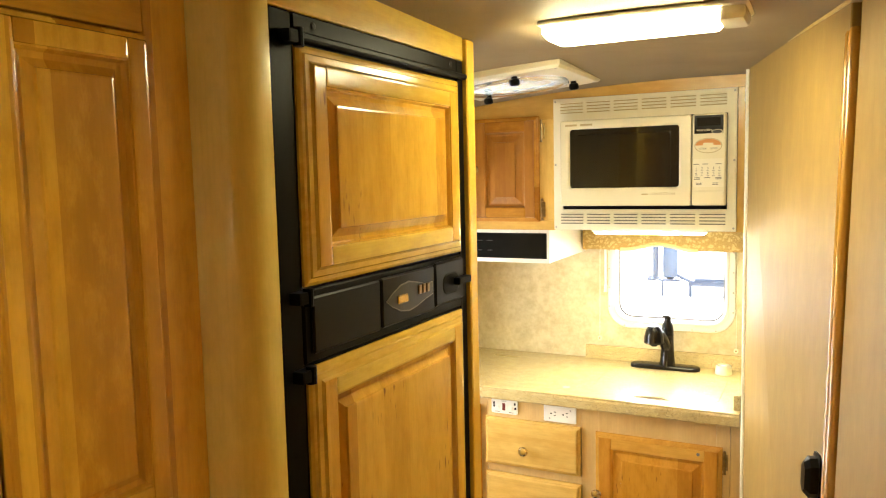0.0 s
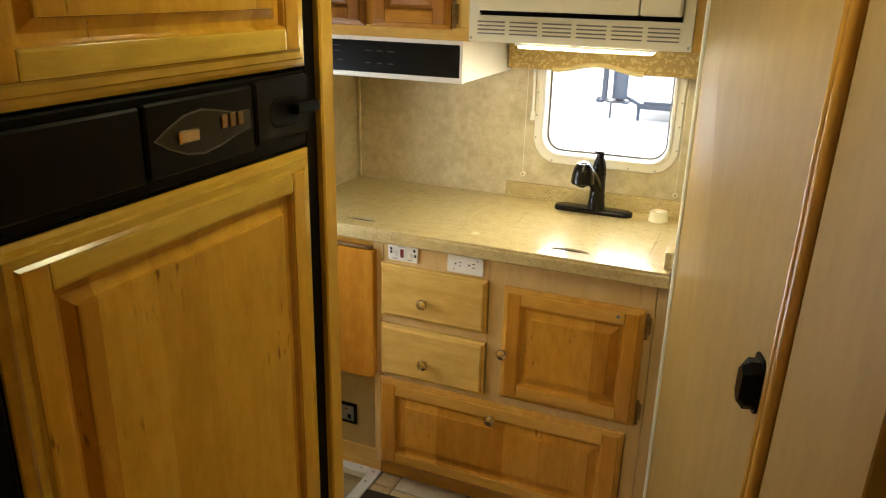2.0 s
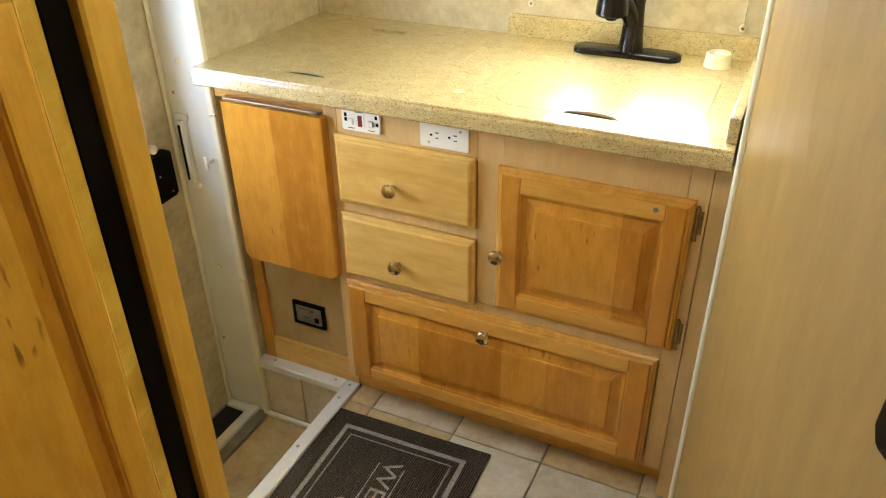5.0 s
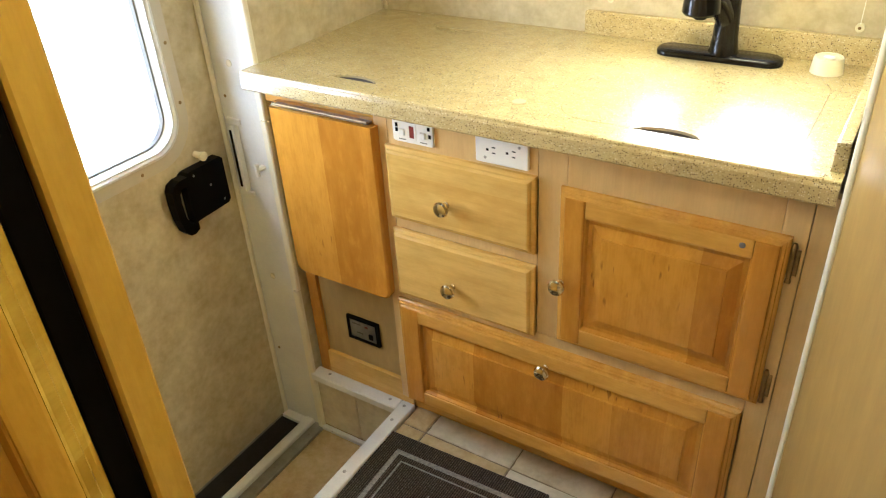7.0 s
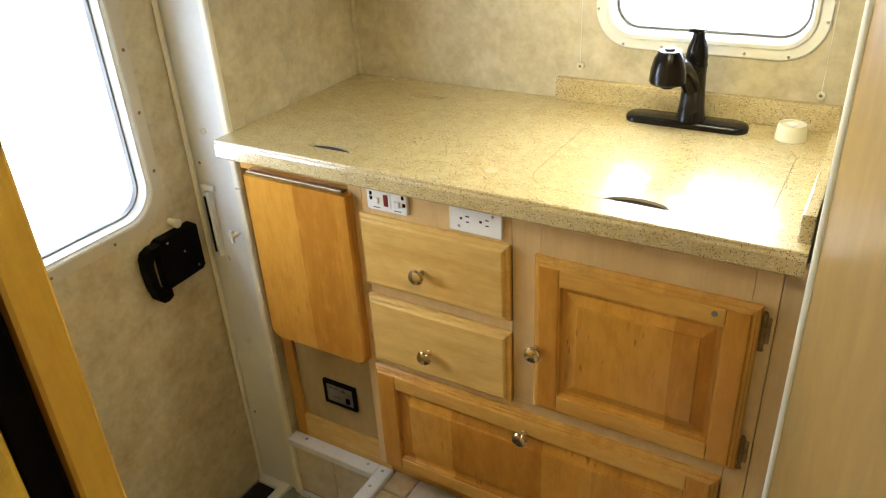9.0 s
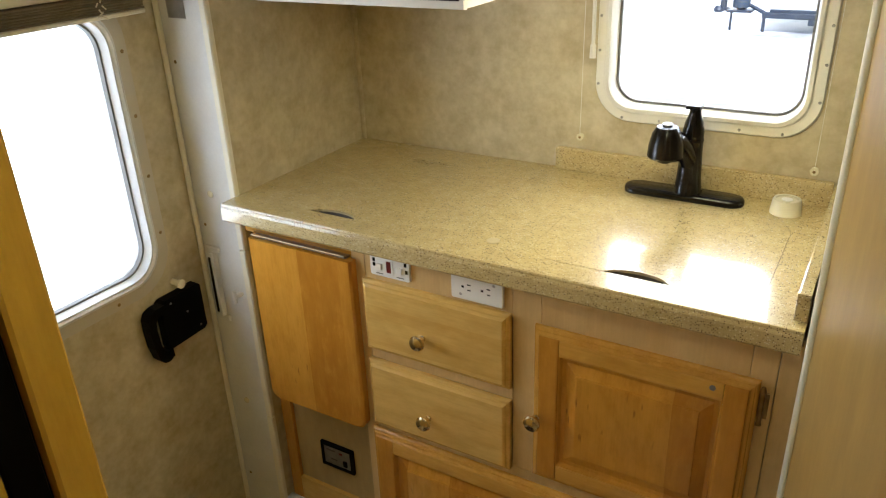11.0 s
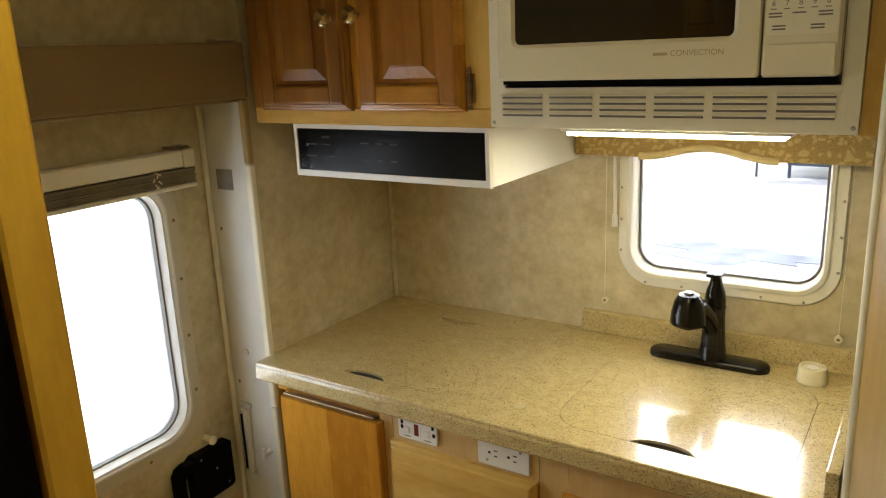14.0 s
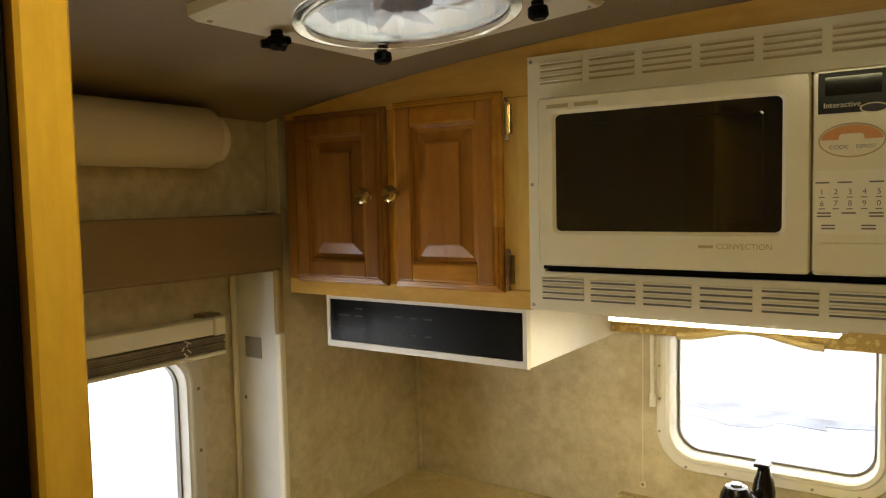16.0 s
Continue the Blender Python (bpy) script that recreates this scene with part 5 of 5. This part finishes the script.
def build_fridge():
    fr = thing("refrigerator", (-0.5, 1.33, 0.2), "black-framed absorption refrigerator with maple raised-panel doors", "refrigerator")
    fy0, fy1, zt = 1.018, 1.640, 1.80
    part("body", box(-0.88, -0.315, 1.03, 1.62, 0.24, 1.79, 0.002), "black", fr)
    part("side_flange", box(-0.318, -0.298, fy0, fy0 + 0.052, 0.22, zt, 0.003), "black", fr)
    part("side_flange", box(-0.318, -0.298, fy1 - 0.032, fy1, 0.22, zt, 0.003), "black", fr)
    head = part("top_flange", box(-0.318, -0.297, fy0 + 0.0525, fy1 - 0.0325, 1.760, zt, 0.003), "black", fr)
    part("top_lip", box(-0.3165, -0.285, fy0 + 0.03, fy1 - 0.004, 1.7605, 1.772, 0.003), "black", head)
    for y in (1.12, 1.58):
        screw((-0.297, y, 1.787), "x", head, 0.006, "black_satin")
    for z0, z1 in ((1.408, 1.755), (0.46, 1.288)):
        up = z0 > 1
        door = raised_door(fr, 1.072, 1.606, z0, z1, FRX, "x", "side_v", "side_h", "side_v", 0.058, 0.055, 0.016, ogee=0.026, slope=0.013)
        part("door_tray", box(-0.312, -0.2995, 1.068, 1.610, z0 - 0.004, z1 + 0.004, 0.002), "black", door)
    part("control_band", box(-0.312, -0.296, 1.070, 1.608, 1.2925, 1.4035, 0.003), "black", fr)
    part("band_plate", box(-0.2965, -0.290, 1.085, 1.275, 1.306, 1.392, 0.003), "black_satin", fr)
    ctl = part("control_plate", box(-0.2965, -0.2885, 1.278, 1.472, 1.308, 1.394, 0.003), "black_satin", fr)
    wave = [(1.290, 1.352), (1.31, 1.362), (1.34, 1.373), (1.37, 1.376), (1.40, 1.371), (1.43, 1.365), (1.46, 1.364), (1.46, 1.342), (1.43, 1.337), (1.40, 1.330), (1.37, 1.326), (1.34, 1.330), (1.31, 1.341)]
    part("control_inlay", sheet(wave, "x", -0.2886, -0.2875), "inlay", ctl, "dark grey wave-shaped inlay")
    cy, cz = 1.375, 1.351
    grow = [(cy + (u - cy) * 1.02, cz + (v - cz) * 1.10) for u, v in wave]
    part("inlay_outline", loops([(grow, -0.2884), (grow, -0.2872), (wave, -0.2872), (wave, -0.2884)], "x", None, True), "inlay_line", ctl)
    part("switch", box(-0.288, -0.283, 1.325, 1.360, 1.342, 1.358, 0.002), "brass", ctl)
    for y in (1.408, 1.424, 1.440):
        part("button", box(-0.288, -0.2845, y - 0.0055, y + 0.0055, 1.349, 1.366, 0.001), "old_brass", ctl)
    pull = part("latch_plate", box(-0.2965, -0.288, 1.476, 1.604, 1.312, 1.398, 0.004), "black_satin", fr)
    part("latch_recess", loops([(rounded(1.505, 1.582, 1.330, 1.372, 0.02, 5), -0.2879), (rounded(1.508, 1.579, 1.333, 1.369, 0.018, 5), -0.2872)], "x"), "black", pull)
    part("latch_pull", box(-0.288, -0.274, 1.556, 1.612, 1.345, 1.360, 0.004, 2), "black", pull)
    for z in (1.762, 1.395, 1.281):
        bm = box(-0.300, -0.279, 1.040, 1.074, z - 0.009, z + 0.009, 0.003, 2)
        rod((-0.284, 1.066, z - 0.013), (-0.284, 1.066, z + 0.013), 0.008, 12, None, bm)
        part("hinge", bm, "black", fr, "black moulded hinge")


def build_fridge_case():
    case = thing("refrigerator_cabinet", (-0.6, 1.33, 0.0), "golden maple cabinet round the refrigerator", "cabinet")
    part("end_stile", box(-0.36, -0.288, 1.6405, 1.677, 0.0, ceiling_z(-0.3, 1.65) - 0.002, 0.003), "post_v", case)
    part("end_panel", box(-1.0, -0.361, 1.655, 1.676, WELL_Z, ceiling_z(-0.7, 1.65) + 0.0, 0.001), "panel_side", case)
    part("top_rail", box(-0.36, -0.297, 0.985, 1.640, 1.8005, 1.866, 0.002), "side_h", case)
    part("base", box(-0.9, -0.32, 1.02, 1.640, 0.0, 0.22, 0.001), "side_h", case)
    part("top_board", box(-0.95, -0.361, 1.0, 1.655, 1.800, 1.812, 0), "panel_side", case)
    n, r = 10, 0.062
    arc = [(-0.358 + r * math.sin(radians(90 * k / n)), 1.0 - r * math.cos(radians(90 * k / n))) for k in range(n + 1)]
    column = [(-0.44, 0.938)] + arc + [(-0.296, 1.0172), (-0.44, 1.0172)]
    part("rounded_post", sheet(column, "z", 0.0, 1.872), "post_pale", case, "rounded pale maple corner post", True)


def build_wardrobe():
    ward = thing("wardrobe", (-0.6, 0.6, 0.0), "amber maple wardrobe with tall raised-panel doors", "wardrobe")
    part("body", box(-0.95, -0.385, -0.35, 0.937, 0.0, 1.86, 0.001), "dark_v", ward)
    part("face_stile", box(-0.385, -0.366, 0.868, 0.9375, 0.0, 1.862, 0.001), "dark_v", ward)
    part("face_rail", box(-0.385, -0.367, -0.35, 0.8675, 1.746, 1.866, 0.001), "dark_h", ward)
    for y0, y1 in ((0.652, 0.866), (0.432, 0.647), (0.212, 0.427)):
        raised_door(ward, y0, y1, 1.16, 1.742, -0.350, "x", "dark_v", "dark_v", "dark_v", 0.036, 0.034, ogee=0.009, slope=0.010)
        low = raised_door(ward, y0, y1, 0.25, 1.150, -0.350, "x", "dark_v", "dark_v", "dark_v", 0.036, 0.034, ogee=0.009, slope=0.010)
    knob(low, (-0.350, 0.405, 1.125), "x")


build_fridge()
build_fridge_case()
build_wardrobe()

# ---- bathroom door side ----


def build_right_side():
    a, b = Vector((0.188, 2.425)), Vector((0.407, 1.655))
    length = (b - a).length
    m = Matrix.Translation((a.x, a.y, 0)) @ Matrix.Rotation(math.atan2(b.y - a.y, b.x - a.x), 4, "Z")

    def put(name, bm, material, parent, label="", smooth=False):
        for v in bm.verts:  # the free edge hangs out of plumb
            lean = (v.co.z - 1.42) * 0.025 * min(1.0, max(0.0, v.co.x / length))
            v.co = m @ v.co
            v.co.x += lean
        return part(name, bm, material, parent, label, smooth)

    wall = thing("door_bathroom", (0.29, 2.03, 0.0), "pale wood-laminate bathroom door with a dark latch", "door", "", "structure")
    top = 1.852
    slab = put("door_panel", box(0.012, length - 0.018, 0.0, 0.03, 0.004, top, 0.002), "door_laminate", wall)
    put("corner_trim", rod((0.004, 0.0, 0.004), (0.004, 0.0, top), 0.007, 12), "cream_trim", wall, "cream corner bead", True)
    put("head_trim", box(0.0, length + 0.29, -0.004, 0.02, top - 0.012, top + 0.016, 0.003), "panel_side", wall)
    put("edge_trim", lathe([(0.011, 0.004), (0.011, 1.79), (0.008, 1.796)], (length + 0.004, 0.002, 0), "z", 16), "trim_v", wall, "half-round maple edge moulding", True)
    put("edge_trim", lathe([(0.0085, 0.004), (0.0085, 1.788), (0.006, 1.793)], (length - 0.015, 0.0, 0), "z", 14), "trim_v", wall, "half-round maple edge moulding", True)
    put("trim_backing", box(length - 0.034, length + 0.0142, -0.003, 0.010, 0.004, 1.785, 0.002), "trim_v", wall)
    put("post_panel", box(length + 0.018, length + 0.275, 0.004, 0.03, 0.004, top, 0.002), "door_laminate", wall)
    put("shadow_gap", box(length + 0.0145, length + 0.0178, 0.008, 0.03, 0.004, top, 0), "black", wall)
    u = length * 0.918
    latch = put("latch_plate", loops([(rounded(u - 0.023, u + 0.023, 0.948, 1.036, 0.014, 4), d) for d in (0.0, -0.004)], "y"), "black_satin", wall, "dark bronze latch plate")
    put("latch_pull", loops([(rounded(u - 0.021, u + 0.021, 0.952, 1.028, 0.013, 1), -0.004), (rounded(u - 0.021, u + 0.021, 0.952, 1.028, 0.013, 1), -0.018), (rounded(u - 0.013, u + 0.013, 0.962, 1.018, 0.010, 1), -0.027)], "y"), "black_satin", latch)
    for du, z in ((0.16, 0.955), (0.70, 1.09), (0.52, 0.62), (0.6, 0.80), (0.33, 0.90), (0.55, 0.35)):
        put("filled_hole", lathe([(0.004, 0), (0.004, 0.0006)], (du, 0.0, z), "-y", 8), "frame_v", wall)
    # coat hook by the microwave
    bm = box(0.176, 0.186, 2.478, 2.497, 1.775, 1.79, 0.002)
    hook = thing("coat_hook", (0.18, 2.49, 1.74), "small white plastic hook on the cabinet stile", "hook")
    part("plate", bm, "white", hook)
    part("peg", rod((0.181, 2.480, 1.778), (0.181, 2.462, 1.752), 0.004, 8), "white", hook)
    # low cabinet just outside the bathroom
    cab = thing("side_cabinet", (0.8, 0.6, 0.0), "tall maple cabinet with raised-panel doors and a rounded ledge", "cabinet")
    part("body", box(0.552, 1.19, -0.2, 1.338, 0.0, 1.80, 0.002), "side_v", cab)
    part("post", box(0.492, 0.5515, 1.320, 1.372, 0.0, 1.80, 0.008, 3), "post_v", cab)
    door = raised_door(cab, 0.72, 1.300, 1.30, 1.78, 0.532, "-x", "side_v", "side_h", "dark_v", 0.06, 0.07)
    low = raised_door(cab, 0.72, 1.300, 0.30, 1.22, 0.532, "-x", "side_v", "side_h", "dark_v", 0.06, 0.07)
    part("rounded_ledge", box(0.500, 0.551, 0.72, 1.318, 1.232, 1.290, 0.020, 4), "side_v", cab, "rounded maple ledge", True)
    structure("wall_bathroom", box(0.50, 1.20, 1.375, 1.40, 0.0, 1.86, 0.001), "panel_pale", "pale laminate bathroom partition", "wall")


build_right_side()
# added fill lamp outside the unseen right wall; brightens wardrobe and refrigerator
tagged(area_lamp("cabin_fill_lamp", look((1.27, -0.575, 1.225), (0.0, -0.575, 1.2)), 1.12, 0.53, CABIN_FILL_WATTS, (1.0, 0.95, 0.86)), "", "")

# ---- outside the rear window ----


def build_outside():
    bm = bmesh.new()
    bm.faces.new([bm.verts.new(c) for c in ((-400, -400, -0.75), (400, -400, -0.75), (400, 800, -0.75), (-400, 800, -0.75))])
    structure("ground", bm, "gravel", "bright pale gravel yard outside the window", "ground")
    rng = random.Random(8)
    ring = []
    for k in range(40):
        a = 2 * math.pi * k / 40
        r = 1 + 0.28 * math.sin(3 * a + 1) + 0.18 * math.sin(7 * a) + rng.uniform(-0.08, 0.08)
        ring.append((-1.55 + 0.85 * r * math.cos(a), 9.65 + 0.38 * r * math.sin(a)))
    structure("ground_patch", sheet(ring, "z", -0.749, -0.744), "grey_gravel", "irregular darker grey patch on the gravel yard", "ground")
    tr = thing("parked_trailer", (-2.2, 14.0, -0.75), "parked utility trailer with a dark steel drawbar and jack", "trailer")
    y, z = 14.6, -0.75
    part("gas_bottle", lathe([(0.05, 0), (0.135, 0.03), (0.14, 0.62), (0.10, 0.72), (0.05, 0.76)], (-2.13, y, z + 0.34), "z", 18), "blue_grey", tr, "blue-grey gas bottle", True)
    part("bottle_tray", box(-2.32, -1.93, y - 0.18, y + 0.18, z + 0.30, z + 0.338, 0.01), "steel_dark", tr)
    part("coupler", box(-2.50, -2.30, y - 0.05, y + 0.05, z + 0.30, z + 0.36, 0.02), "steel_dark", tr)
    part("coupler_head", lathe([(0.07, 0), (0.09, 0.04), (0.05, 0.10)], (-2.47, y, z + 0.28), "z", 12), "steel_dark", tr)
    part("jack_post", rod((-2.40, y, z + 0.32), (-2.40, y, z + 0.95), 0.055, 12), "steel_dark", tr)
    part("jack_leg", rod((-2.27, y, z), (-2.27, y, z + 0.30), 0.02, 10), "steel_dark", tr)
    part("jack_leg", rod((-1.77, y, z), (-1.77, y, z + 0.30), 0.026, 10), "steel_dark", tr)
    part("frame_brace", rod((-2.0, y, z + 0.40), (-1.74, y, z + 0.27), 0.03, 8), "steel_dark", tr)
    part("drawbar", box(-1.80, 1.9, y - 0.06, y + 0.06, z + 0.215, z + 0.30, 0.01), "steel_dark", tr)
    part("axle_box", box(-1.12, -0.98, y - 0.08, y + 0.08, z + 0.13, z + 0.214, 0.01), "steel_dark", tr)
    part("body_box", box(-1.92, 5.0, y + 0.0, y + 1.9, z + 0.34, z + 2.3, 0.04, 2), "white_paint", tr, "white trailer body")
    part("skirt", box(-1.70, 5.0, y - 0.002, y + 0.05, z + 0.301, z + 0.339, 0.004), "blue_grey", tr)
    part("wheel", rod((3.6, y + 0.10, z + 0.35), (3.6, y + 0.32, z + 0.35), 0.35, 24), "rubber", tr)


haze = bmesh.new()
haze.faces.new([haze.verts.new((70 * math.sin(radians(a)), 70 * math.cos(radians(a)), z)) for a, z in ((-48, -3), (48, -3), (48, 75), (-48, 75))])
structure("backdrop", haze, "haze", "bright overcast haze beyond the gravel yard", "sky")
build_outside()

# ---- doormat and floor tiles ----


def build_doormat():
    mat = thing("doormat", (-0.4, 2.2, 0.0), "dark ribbed doormat with pale double border and lettering", "doormat")
    m = Matrix.Translation((-0.655, 2.425, 0.0)) @ Matrix.Rotation(radians(1.5), 4, "Z")

    def put(name, bm, material, label=""):
        bm.transform(m)
        return part(name, bm, material, mat, label)

    w, d = 0.420, 0.62
    base = put("carpet", box(0, w, -d, 0, 0.0005, 0.007, 0.002), "doormat")
    for inset, wide in ((0.045, 0.012), (0.072, 0.004)):
        put("border_line", loops([(rect(inset, w - inset, -d + inset, -inset), 0.0073), (rect(inset + wide, w - inset - wide, -d + inset + wide, -inset - wide), 0.0073), (rect(inset + wide, w - inset - wide, -d + inset + wide, -inset - wide), 0.0068), (rect(inset, w - inset, -d + inset, -inset), 0.0068)], "z", None, True), "mat_line")
    for side in (-1, 1):
        for turn in (-1, 1):
            bm = bmesh.new()
            path = []
            for k in range(25):
                a = k / 24 * 2.3 * math.pi
                r = 0.020 * (1 - 0.78 * k / 24)
                path.append((0.218 + side * 0.058 + side * r * math.sin(a), -d / 2 + turn * (0.040 - r * math.cos(a))))
            inner = [(x, y) for x, y in path]
            for (x0, y0), (x1, y1) in zip(inner, inner[1:]):
                n = Vector((y0 - y1, x1 - x0)).normalized() * 0.0022
                bm.faces.new([bm.verts.new(c) for c in ((x0 - n.x, y0 - n.y, 0.0074), (x1 - n.x, y1 - n.y, 0.0074), (x1 + n.x, y1 + n.y, 0.0074), (x0 + n.x, y0 + n.y, 0.0074))])
            bmesh.ops.remove_doubles(bm, verts=bm.verts[:], dist=0.0009)
            bmesh.ops.solidify(bm, geom=bm.faces[:], thickness=0.0005)
            put("scroll", bm, "mat_line")
    for side in (-1, 1):
        put("rule", box(0.218 + side * 0.033 - 0.0016, 0.218 + side * 0.033 + 0.0016, -d + 0.13, -0.13, 0.0068, 0.0074, 0), "mat_line")
    text = writing("WELCOME", 0.062, (0, 0, 0), Matrix(), "mat_line", mat, squeeze=1.3)
    text.data.transform(m @ Matrix.Translation((0.218, -d / 2, 0.0072)) @ Matrix.Rotation(radians(-90), 4, "Z"))


def build_tiles():
    """Square stone-look tiles with uneven edges, a cut course along the cabinet, joints 5 mm wide."""
    rng = random.Random(4)
    pitch, gap = 0.2325, 0.005
    rows = [(2.536, 2.462)] + [(2.462 - pitch * k, 2.462 - pitch * (k + 1)) for k in range(10)]
    shared = {}
    for y1, y0 in rows:
        for k in range(-1, 5):
            x0, x1 = max(-0.650, -0.580 + pitch * k), -0.580 + pitch * (k + 1)
            size = (round(x1 - x0 - gap, 4), round(y1 - y0 - gap, 4))
            kind = (size, rng.randrange(3))
            if kind not in shared:
                rim = []
                for (ua, va), (ub, vb) in zip(rect(0, size[0], -size[1], 0), rect(0, size[0], -size[1], 0)[1:] + [(0, -size[1])]):
                    for j in range(5):
                        f = j / 5
                        wob = 0.0 if j == 0 else rng.uniform(-0.0012, 0.0012)
                        rim.append((ua + (ub - ua) * f + (wob if ua == ub else 0), va + (vb - va) * f + (wob if va == vb else 0)))
                mid = (size[0] / 2, -size[1] / 2)
                top = [(u + 0.002 * (1 if u < mid[0] else -1), v + 0.002 * (1 if v < mid[1] else -1)) for u, v in rim]
                ob = part("tile", loops([(rim, -0.004), (rim, -0.0012), (top, 0.0004)], "z"), "tile", floor)
                shared[kind] = ob.data
            else:
                ob = new("tile", shared[kind])
                ob.parent = floor
            ob.location = (x0, y1, 0)


build_doormat()
build_tiles()
